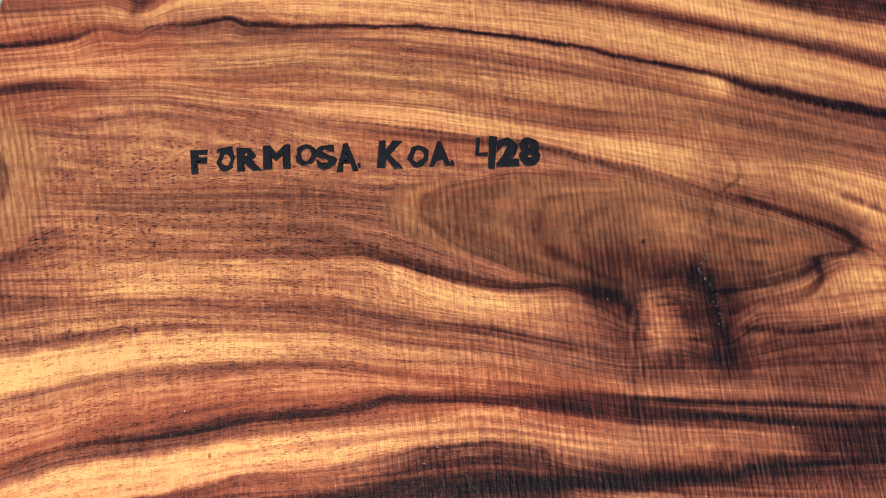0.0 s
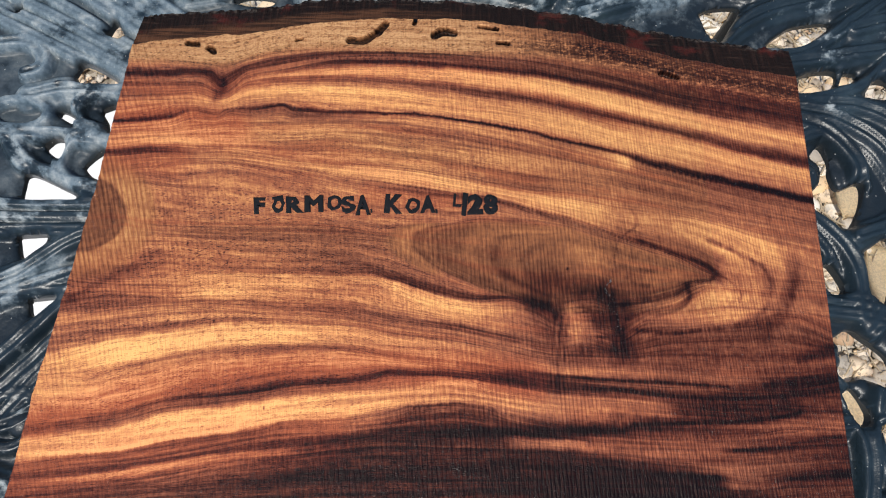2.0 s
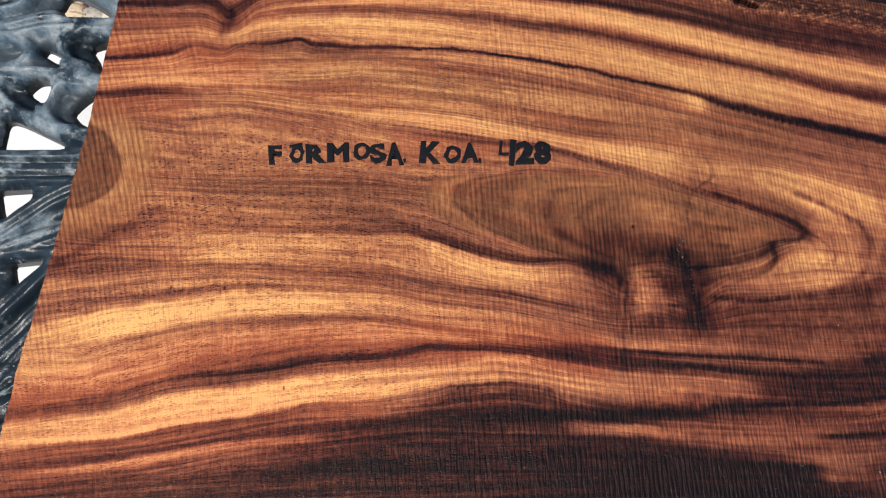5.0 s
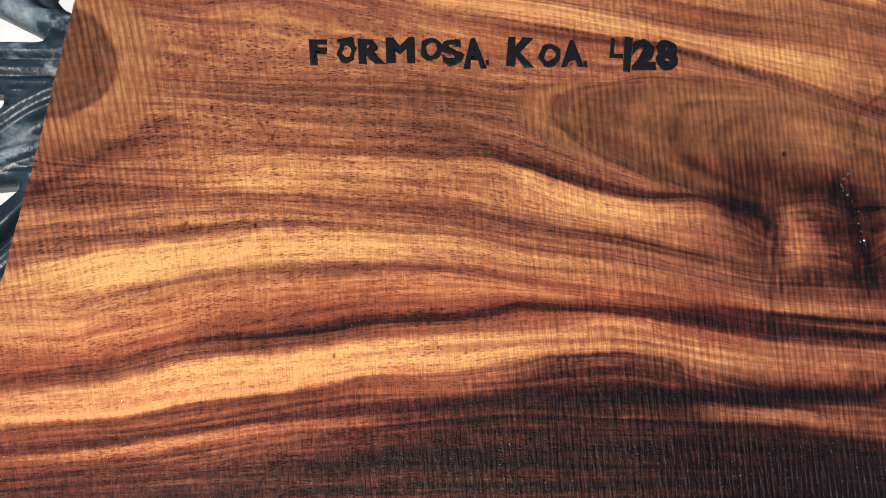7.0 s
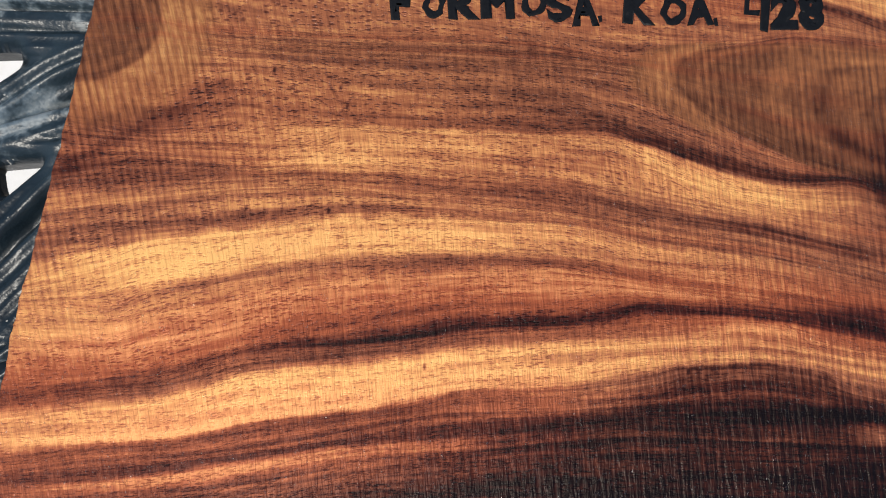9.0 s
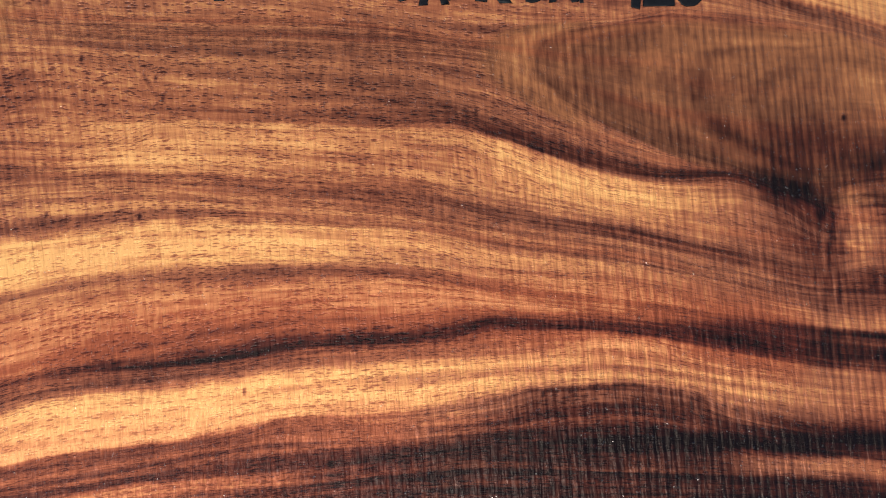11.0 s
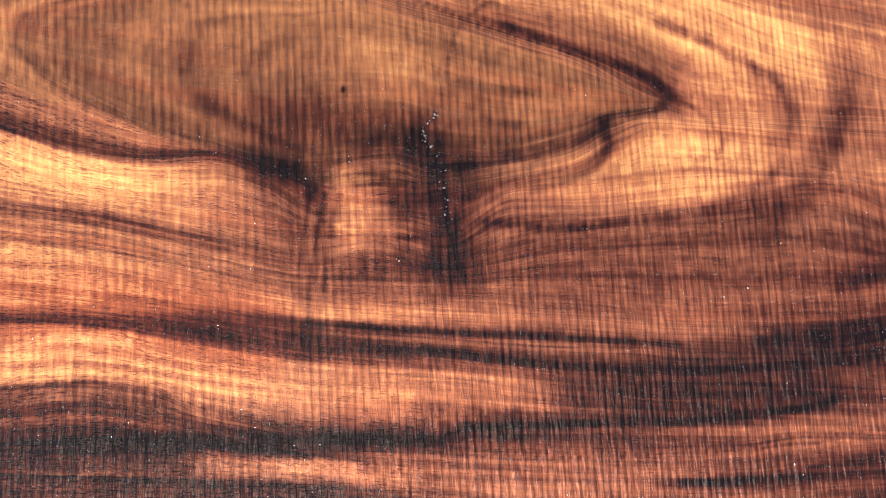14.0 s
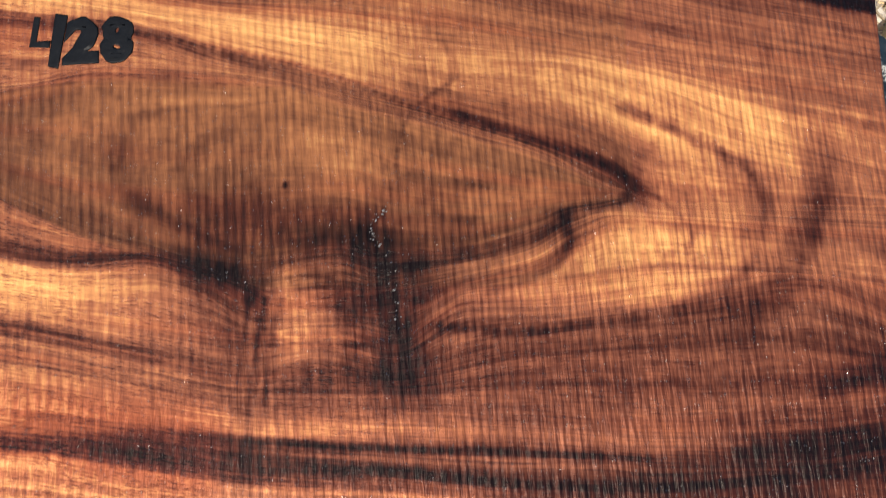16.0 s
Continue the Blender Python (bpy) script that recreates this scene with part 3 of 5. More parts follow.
grain((-179, 264, 80), (-147, 266, 80), (-127, 268, 80), (-117, 266, 80), (-110, 259, 75), (-104, 264, 70), (-91, 272, 75), (-67, 278, 70), (-26, 285, 80), (15, 287, 85), (40, 287, 80), (77, 285, 60), (119, 281, 60), (139, 278, 62), (180, 269, 70), (221, 258, 75), (261, 251, 78), (301, 243, 80))  # top dark
grain((-179, 260, 45), (-127, 262, 45), (-107, 253, 60), (-91, 267, 50), (-66, 273, 50), (-26, 282, 58), (15, 284, 60), (56, 282, 60), (98, 280, 60), (139, 273, 62), (180, 264, 65), (220, 253, 70), (261, 247, 72), (301, 239, 72))
grain((-178, 256, 50), (-126, 257, 50), (-107, 251, 55), (-90, 265, 45), (-66, 270, 42), (-26, 279, 75), (15, 280, 76), (56, 278, 70), (98, 275, 76), (118, 273, 80), (139, 269, 80), (180, 261, 75), (220, 249, 66), (260, 241, 65), (300, 233, 60))  # second dark
grain((-178, 253, 40), (-126, 255, 40), (-107, 250, 50), (-90, 263, 35), (-66, 268, 30), (-25, 271, 20), (15, 273, 15), (57, 271, 8), (98, 267, 6), (139, 260, 5), (179, 250, 6), (219, 241, 10), (259, 233, 15), (307, 223, 20))  # gold a
grain((-177, 248, 55), (-145, 250, 50), (-129, 252, 40), (-108, 247, 40), (-90, 259, 45), (-66, 262, 50), (-25, 264, 58), (16, 262, 52), (57, 259, 60), (98, 254, 66), (138, 246, 66), (178, 237, 66), (218, 228, 75), (258, 217, 78), (305, 206, 85))  # red a
grain((-176, 243, 35), (-133, 245, 30), (-108, 243, 20), (-89, 250, 20), (-65, 252, 15), (-25, 254, 10), (16, 252, 12), (57, 247, 15), (97, 243, 18), (138, 236, 14), (178, 225, 12), (218, 218, 15), (257, 208, 15), (308, 195, 20))  # gold b
grain((-175, 234, 40), (-132, 241, 35), (-107, 239, 35), (-88, 243, 40), (-64, 246, 32), (-24, 244, 25), (16, 241, 20), (57, 237, 20), (97, 232, 20), (137, 223, 24), (177, 215, 20), (217, 205, 30), (256, 196, 40), (308, 186, 35))
grain((-180, 227, 80), (-163, 228, 86), (-143, 231, 76), (-128, 237, 62), (-111, 234, 62), (-100, 240, 82), (-88, 239, 80), (-64, 243, 90), (-56, 239, 80), (-24, 238, 75), (17, 238, 85), (57, 235, 90), (97, 229, 90), (137, 219, 86), (161, 215, 80), (177, 211, 62), (197, 204, 85), (216, 199, 86), (255, 190, 92), (309, 177, 96))  # dark a
grain((-180, 223, 40), (-143, 227, 30), (-127, 233, 40), (-111, 231, 42), (-100, 236, 50), (-88, 235, 50), (-64, 236, 50), (-56, 234, 62), (-23, 235, 55), (17, 236, 30), (57, 232, 25), (97, 226, 25), (137, 216, 35), (161, 210, 30), (181, 205, 8), (188, 202, 45), (216, 194, 60), (254, 183, 60), (308, 171, 50))
grain((-179, 217, 35), (-142, 220, 28), (-103, 226, 40), (-63, 227, 42), (-23, 229, 50), (17, 227, 50), (57, 223, 50), (97, 216, 50), (137, 207, 50), (176, 198, 45), (215, 189, 50), (254, 178, 50), (308, 166, 50))  # olive a
grain((-180, 211, 30), (-141, 215, 20), (-102, 214, 26), (-62, 215, 35), (-23, 218, 30), (17, 215, 29), (57, 211, 37), (97, 205, 33), (137, 200, 40), (176, 192, 46), (215, 182, 55), (253, 173, 50), (307, 161, 50))
grain((-181, 203, 86), (-160, 205, 90), (-140, 206, 76), (-124, 205, 50), (-101, 206, 35), (-81, 204, 35), (-61, 201, 40), (-22, 199, 40), (18, 197, 36), (57, 192, 42), (97, 185, 52), (116, 182, 60), (136, 181, 42), (175, 176, 42), (214, 168, 50), (252, 160, 42), (306, 151, 45))  # dark b
grain((-180, 198, 45), (-140, 202, 40), (-100, 202, 25), (-61, 198, 20), (-21, 194, 10), (18, 191, 6), (57, 185, 8), (97, 178, 16), (116, 175, 14), (136, 171, 14), (159, 167, 20), (174, 163, 35), (213, 161, 32), (244, 153, 20), (270, 142, 20), (303, 131, 35))  # gold c
grain((-179, 190, 50), (-139, 196, 35), (-100, 198, 32), (-80, 196, 42), (-60, 193, 46), (-37, 190, 42), (-21, 186, 46), (18, 181, 56), (58, 176, 56), (85, 174, 60), (97, 171, 60), (116, 164, 56), (135, 159, 50), (154, 153, 52), (173, 148, 55), (192, 142, 62), (211, 136, 56), (230, 127, 66), (236, 122, 70), (244, 119, 35), (305, 117, 40))  # red c
grain((-180, 183, 42), (-157, 186, 48), (-137, 184, 46), (-99, 189, 34), (-60, 184, 34), (-20, 178, 30), (19, 173, 34), (58, 169, 40), (85, 166, 40), (116, 160, 38), (135, 157, 40), (154, 152, 44), (173, 147, 50), (192, 141, 46), (211, 134, 52), (231, 123, 50), (236, 122, 70), (244, 119, 35), (305, 117, 40))  # above eye
grain((-182, 172, 42), (-169, 175, 42), (-152, 176, 40), (-125, 173, 46), (-97, 171, 38), (-58, 166, 42), (-20, 162, 44), (58, 159, 34), (81, 162, 34), (104, 161, 34), (135, 156, 38), (154, 151, 44), (173, 146, 50), (192, 140, 42), (211, 134, 46), (231, 123, 50), (236, 121, 70), (244, 118, 35), (305, 116, 40))  # halo top
grain((-186, 159, 42), (-173, 161, 42), (-166, 159, 42), (-159, 157, 36), (-134, 156, 42), (-96, 155, 46), (-57, 155, 46), (-19, 153, 50), (12, 149, 46), (58, 155, 52), (81, 159, 50), (104, 158, 48), (135, 155, 44), (154, 149, 46), (173, 144, 48), (192, 138, 42), (211, 132, 44), (231, 123, 50), (236, 121, 70), (244, 118, 35), (305, 115, 40))  # eye top
grain((-187, 151, 42), (-172, 151, 42), (-164, 153, 42), (-156, 151, 34), (-133, 149, 44), (-95, 149, 46), (-57, 150, 46), (-19, 149, 50), (12, 146, 46), (58, 138, 56), (96, 134, 48), (134, 136, 40), (154, 135, 36), (172, 129, 44), (210, 123, 40), (231, 122, 50), (236, 121, 70), (244, 118, 35), (305, 114, 40))  # eye mid
grain((-187, 141, 42), (-171, 145, 42), (-156, 146, 36), (-133, 145, 42), (-95, 144, 46), (-57, 144, 46), (-18, 143, 48), (12, 141, 44), (58, 123, 52), (77, 115, 54), (96, 109, 56), (109, 105, 59), (126, 104, 49), (152, 107, 53), (164, 105, 59), (182, 105, 55), (209, 112, 60), (217, 116, 60), (227, 118, 56), (231, 119, 50), (236, 120, 70), (244, 117, 35), (305, 113, 40))  # eye low
grain((-187, 131, 38), (-169, 135, 36), (-132, 137, 42), (-94, 134, 42), (-56, 133, 40), (-18, 132, 44), (13, 127, 40), (58, 114, 42), (77, 109, 44), (96, 106, 56), (109, 103, 77), (126, 98, 53), (152, 102, 51), (163, 99, 53), (182, 101, 53), (205, 106, 52), (218, 113, 70), (229, 116, 35), (244, 115, 32), (304, 111, 42))  # below eye
grain((-193, 117, 52), (-166, 114, 52), (-130, 119, 46), (-92, 119, 54), (-55, 119, 54), (-17, 119, 54), (2, 120, 62), (21, 116, 76), (40, 110, 76), (58, 105, 76), (77, 103, 76), (96, 104, 76), (109, 101, 63), (126, 95, 59), (133, 91, 43), (155, 90, 53), (169, 92, 53), (186, 96, 56), (209, 102, 50), (220, 109, 62), (232, 114, 30), (247, 113, 30), (304, 107, 44))  # dark d
grain((-194, 111, 46), (-166, 109, 48), (-128, 109, 42), (-103, 112, 30), (-92, 115, 30), (-54, 115, 24), (-17, 115, 24), (2, 115, 24), (21, 111, 6), (40, 104, 3), (58, 99, 8), (77, 97, 18), (96, 97, 35), (114, 93, 50), (129, 85, 48), (155, 86, 46), (168, 84, 56), (189, 94, 34), (208, 96, 30), (246, 100, 28), (310, 96, 40))  # gold d
grain((-195, 98, 58), (-164, 102, 52), (-127, 101, 42), (-102, 103, 20), (-72, 104, 30), (-53, 103, 36), (-16, 101, 36), (21, 96, 28), (59, 90, 20), (96, 85, 32), (127, 81, 52), (151, 81, 34), (168, 78, 52), (189, 89, 50), (208, 89, 48), (245, 93, 32), (284, 98, 38), (309, 89, 50))
grain((-197, 87, 40), (-163, 92, 52), (-127, 96, 52), (-90, 98, 52), (-53, 97, 52), (-16, 96, 56), (21, 90, 58), (59, 85, 68), (96, 78, 66), (127, 73, 52), (147, 76, 40), (166, 72, 52), (207, 81, 56), (245, 85, 55), (283, 89, 48), (310, 79, 56))  # brown d
grain((-198, 79, 34), (-162, 85, 36), (-126, 90, 36), (-90, 92, 36), (-53, 91, 36), (-16, 89, 36), (22, 84, 40), (59, 80, 40), (96, 73, 42), (127, 68, 52), (138, 68, 52), (167, 67, 52), (206, 71, 54), (243, 72, 52), (281, 72, 52), (309, 72, 62))
grain((-198, 71, 50), (-161, 76, 52), (-125, 80, 52), (-89, 85, 48), (-52, 86, 46), (-15, 85, 46), (22, 80, 50), (59, 76, 50), (95, 70, 48), (127, 64, 52), (169, 64, 42), (206, 64, 48), (243, 63, 50), (280, 64, 50), (309, 66, 55))  # brown e
grain((-197, 57, 22), (-177, 63, 16), (-160, 69, 12), (-142, 72, 10), (-124, 75, 10), (-88, 80, 10), (-52, 82, 8), (-15, 82, 18), (22, 76, 28), (59, 72, 34), (95, 66, 40), (132, 60, 34), (169, 58, 30), (205, 57, 42), (242, 55, 34), (279, 56, 52), (309, 59, 66))  # gold e
grain((-198, 52, 20), (-176, 56, 18), (-159, 61, 8), (-141, 63, 8), (-123, 67, 14), (-88, 72, 18), (-51, 74, 18), (-15, 73, 30), (22, 69, 34), (59, 67, 30), (95, 62, 36), (132, 57, 18), (168, 55, 30), (205, 54, 42), (241, 52, 38), (278, 52, 68), (308, 56, 82))
grain((-199, 46, 28), (-174, 46, 32), (-157, 51, 40), (-140, 55, 42), (-122, 59, 36), (-87, 65, 34), (-51, 68, 46), (-14, 69, 46), (22, 64, 36), (59, 61, 30), (95, 57, 48), (117, 54, 70), (132, 53, 70), (168, 51, 66), (205, 50, 66), (223, 49, 66), (241, 48, 62), (278, 47, 72), (309, 52, 76))  # brown f
grain((-199, 36, 16), (-173, 37, 16), (-156, 42, 18), (-139, 45, 18), (-121, 50, 18), (-86, 56, 18), (-50, 60, 24), (-14, 63, 24), (22, 61, 24), (59, 58, 32), (95, 54, 68), (132, 50, 60), (168, 48, 46), (204, 46, 46), (226, 46, 50), (241, 45, 66), (277, 45, 72), (309, 48, 72))  # gold f
grain((-202, 23, 38), (-171, 25, 38), (-154, 28, 38), (-120, 37, 42), (-85, 44, 46), (-50, 51, 46), (-14, 54, 46), (15, 57, 46), (37, 57, 46), (59, 56, 60), (95, 52, 76), (131, 46, 66), (168, 44, 76), (204, 41, 68), (226, 41, 76), (240, 40, 76), (277, 43, 72), (310, 43, 62))  # red e
grain((-203, 16, 56), (-171, 21, 56), (-154, 24, 59), (-119, 34, 64), (-102, 36, 67), (-84, 38, 69), (-67, 40, 72), (-49, 44, 75), (-31, 46, 77), (-13, 47, 74), (5, 50, 74), (23, 54, 74), (41, 54, 74), (59, 53, 74), (95, 48, 74), (131, 43, 58), (168, 41, 42), (189, 39, 42), (204, 38, 56), (240, 37, 66), (276, 37, 68), (309, 36, 62))  # dark e
grain((-204, 12, 44), (-170, 17, 44), (-153, 19, 44), (-119, 28, 44), (-101, 30, 44), (-84, 32, 44), (-49, 38, 39), (-13, 42, 35), (23, 44, 30), (41, 46, 34), (59, 48, 16), (95, 42, 28), (131, 38, 24), (167, 37, 18), (189, 35, 20), (205, 34, 58), (239, 32, 60), (276, 32, 60), (308, 32, 60))
grain((-205, 7, 14), (-169, 12, 20), (-152, 14, 16), (-118, 23, 8), (-83, 27, 8), (-48, 31, 8), (-13, 35, 12), (23, 39, 14), (59, 41, 24), (95, 37, 18), (131, 34, 24), (167, 33, 16), (189, 31, 24), (205, 30, 58), (239, 29, 64), (275, 30, 60), (310, 29, 42))  # gold g
grain((-206, 1, 14), (-168, 3, 3), (-151, 5, 3), (-117, 12, 6), (-82, 17, 8), (-47, 24, 8), (-12, 27, 12), (23, 33, 18), (34, 34, 30), (59, 36, 28), (81, 35, 28), (95, 32, 24), (131, 28, 30), (167, 27, 40), (185, 27, 62), (221, 26, 78), (257, 27, 72), (275, 27, 42), (309, 26, 30))  # gold h
grain((-206, -6, 44), (-167, -1, 48), (-150, 1, 52), (-116, 8, 52), (-82, 13, 52), (-61, 17, 52), (-47, 21, 52), (-12, 23, 44), (9, 26, 44), (23, 29, 54), (33, 32, 68), (59, 34, 72), (81, 32, 72), (95, 27, 52), (113, 23, 62), (131, 21, 72), (166, 20, 86), (177, 22, 80), (221, 23, 58), (257, 23, 40), (275, 24, 34), (310, 23, 34))  # dark edge
grain((-207, -11, 56), (-167, -5, 56), (-150, -4, 58), (-115, 1, 58), (-81, 8, 60), (-47, 14, 52), (-12, 16, 48), (24, 20, 68), (59, 24, 72), (95, 21, 72), (131, 17, 72), (166, 17, 68), (177, 16, 50), (220, 16, 52), (256, 18, 52), (274, 21, 46), (311, 21, 46))
grain((-210, -15, 54), (-166, -11, 64), (-149, -8, 68), (-115, -2, 68), (-81, 3, 62), (-46, 8, 68), (-29, 10, 74), (-11, 12, 88), (24, 16, 92), (59, 17, 92), (95, 17, 92), (130, 14, 72), (166, 12, 40), (219, 11, 40), (255, 12, 50), (274, 14, 52), (310, 17, 66))  # dark f
grain((-211, -19, 50), (-165, -14, 34), (-148, -12, 34), (-115, -6, 30), (-80, 0, 30), (-46, 3, 34), (-32, 4, 60), (-11, 8, 68), (24, 12, 72), (59, 12, 72), (88, 13, 72), (102, 11, 42), (130, 10, 26), (166, 8, 34), (219, 8, 34), (255, 8, 62), (273, 10, 68), (311, 13, 76))
grain((-212, -23, 62), (-148, -17, 62), (-114, -11, 56), (-80, -4, 52), (-46, 0, 62), (-11, 4, 81), (24, 7, 81), (95, 7, 81), (130, 6, 71), (166, 5, 40), (201, 3, 38), (237, 3, 48), (272, 5, 50), (312, 9, 66))  # brown g
grain((-214, -27, 68), (-164, -22, 68), (-113, -17, 68), (-80, -10, 68), (-45, -6, 72), (-11, -2, 81), (60, 0, 81), (130, 1, 81), (165, 0, 78), (201, -2, 62), (232, -4, 34), (272, -1, 44), (311, 2, 58))  # deep
grain((-214, -29, 66), (-10, -12, 86), (130, -10, 90), (200, -8, 88), (225, -8, 84), (235, -10, 38), (253, -11, 44), (271, -8, 70), (310, -5, 80))
grain((-213, -36, 70), (25, -23, 86), (199, -17, 90), (234, -19, 80), (270, -16, 60), (309, -14, 60))


EYE_TOP, EYE_LOW = 17, 19


def spline(xs, ys, x):
    """A cubic through the points whose slopes never overshoot; straight beyond both ends."""
    h, d = np.diff(xs), np.diff(ys) / np.diff(xs)
    m = np.zeros(len(xs))
    m[1:-1] = np.where(d[:-1] * d[1:] > 0, 2 * d[:-1] * d[1:] / np.where(d[:-1] + d[1:] == 0, 1, d[:-1] + d[1:]), 0)
    m[0], m[-1] = d[0], d[-1]
    i = np.clip(np.searchsorted(xs, x) - 1, 0, len(h) - 1)
    s = (x - xs[i]) / h[i]
    v = (2 * s ** 3 - 3 * s ** 2 + 1) * ys[i] + (s ** 3 - 2 * s ** 2 + s) * h[i] * m[i] + (3 * s ** 2 - 2 * s ** 3) * ys[i + 1] + (s ** 3 - s ** 2) * h[i] * m[i + 1]
    v = np.where(x < xs[0], ys[0] + (x - xs[0]) * m[0], v)
    return np.where(x > xs[-1], ys[-1] + (x - xs[-1]) * m[-1], v)


EDGE_WEAR = np.random.RandomState(17).uniform(-1, 1, 400)


def live_edge(x):
    e = spline(np.array([-177.0, -110, -94, -69, -28, 6, 56, 99, 141, 182, 224, 265, 308]), np.array([290.0, 299, 300, 306, 313, 316, 317, 313, 308, 298, 288, 281, 275]), x)
    return e + 0.8 * np.interp(x, np.arange(-200, 340, 9.0), EDGE_WEAR[:60]) + 0.35 * np.interp(x, np.arange(-200, 340, 2.3), EDGE_WEAR[:235])


def left_end(y):
    return np.interp(y, [-60, -22, 39, 109, 190, 290, 340], [-217, -212, -206, -196, -186, -177, -174]) + 0.5 * np.interp(y, np.arange(-70, 350, 7.0), EDGE_WEAR[100:160]) + 0.2 * np.interp(y, np.arange(-70, 350, 1.9), EDGE_WEAR[:222])


def lattice(shape, seed):
    return np.random.RandomState(seed).rand(*shape)


def value_noise(x, y, seed):
    """Smooth noise on a plane, one unit a cell, from -1 to 1."""
    g = lattice((256, 256), seed)
    i, j = np.floor(x).astype(int), np.floor(y).astype(int)
    u, v = x - i, y - j
    u, v = u * u * (3 - 2 * u), v * v * (3 - 2 * v)
    i, j, i1, j1 = i % 256, j % 256, (i + 1) % 256, (j + 1) % 256
    return 2 * ((g[i, j] * (1 - u) + g[i1, j] * u) * (1 - v) + (g[i, j1] * (1 - u) + g[i1, j1] * u) * v) - 1


def near(x, y, points, width):
    """How near each place lies to a stroke through points: 1 on it, 0 a width away."""
    p = smooth_path(points, 10)
    out = np.zeros(x.shape)
    lo, hi = p.min(0) - width, p.max(0) + width
    box = (x > lo[0]) & (x < hi[0]) & (y > lo[1]) & (y < hi[1])
    px, py = x[box], y[box]
    best = np.full(px.shape, 1e9)
    for q in p:
        best = np.minimum(best, (px - q[0]) ** 2 + (py - q[1]) ** 2)
    out[box] = np.clip(1 - np.sqrt(best) / width, 0, 1)
    return out


def smoothstep(v, a, b):
    s = np.clip((v - a) / (b - a), 0, 1)
    return s * s * (3 - 2 * s)


def figure(x, y):
    """Darkness, ring, redness and sapwood of the board at places in millimetres."""
    yj = y + 0.35 * value_noise(x * 0.9, y * 0.10, 3) + 0.8 * value_noise(x * 0.11, y * 0.2, 4) + 0.25 * value_noise(x * 2.1, y * 0.25, 9)
    lines = np.array([spline(g[:, 0], g[:, 1], x) for g in GRAIN])
    tones = np.array([np.interp(x, g[:, 0], g[:, 2]) for g in GRAIN]) / 100
    mean = np.array([g[:, 1].mean() for g in GRAIN])
    for k in range(1, len(GRAIN)):
        lines[k] = np.minimum(lines[k], lines[k - 1] - 0.3)
    tone, ring = np.full(x.shape, 0.18), mean[0] + (y - lines[0])
    for k in range(len(GRAIN)):
        if k + 1 < len(GRAIN):
            s = np.clip((lines[k] - yj) / (lines[k] - lines[k + 1]), 0, 1)
            inside = (yj <= lines[k]) & (yj > lines[k + 1])
            step = tones[k] - tones[k + 1]
            bend = 1 + 0.65 * np.clip(np.abs(step) * 2.2, 0, 1)
            q = np.where(step > 0, 1 - (1 - s) ** bend, s ** bend)
            f = q * q * (3 - 2 * q)
            tone = np.where(inside, tones[k] * (1 - f) + tones[k + 1] * f, tone)
            s = np.clip((lines[k] - y) / (lines[k] - lines[k + 1]), 0, 1)
            ring = np.where((y <= lines[k]) & (y > lines[k + 1]), mean[k] * (1 - s) + mean[k + 1] * s, ring)
        else:
            below = yj <= lines[k]
            tone = np.where(below, tones[k], tone)
            ring = np.where(y <= lines[k], mean[k] + (y - lines[k]), ring)
    over = np.clip((yj - lines[0]) / 4, 0, 1)
    fade = np.clip((x - 70) / 100, 0, 1)
    tone = np.where(yj > lines[0], tones[0] * (1 - over) + (0.26 + 0.44 * fade) * over, tone)
    sap = np.clip((yj - lines[0] + 5) / 7, 0, 1)
    sap_fleck = np.clip(value_noise(x * 0.35, y * 1.1, 12) + value_noise(x * 0.9, y * 2.0, 13) - 0.2, 0, 1)
    tone = tone + sap * 0.34 * (sap_fleck - 0.2) - sap * fade * 0.42 * sap_fleck
    # the eye's own calm wood
    gap = np.minimum(lines[EYE_TOP] - y, y - lines[EYE_LOW])
    calm = np.clip(gap / 3, 0, 1) * np.clip((x - 28) / 10, 0, 1)
    tone = tone + 0.035 * calm
    return tone, ring, sap * (1 - 0.7 * fade), (1 - 0.5 * calm) * (1 - 0.3 * np.clip((x - 40) / 90, 0, 1))


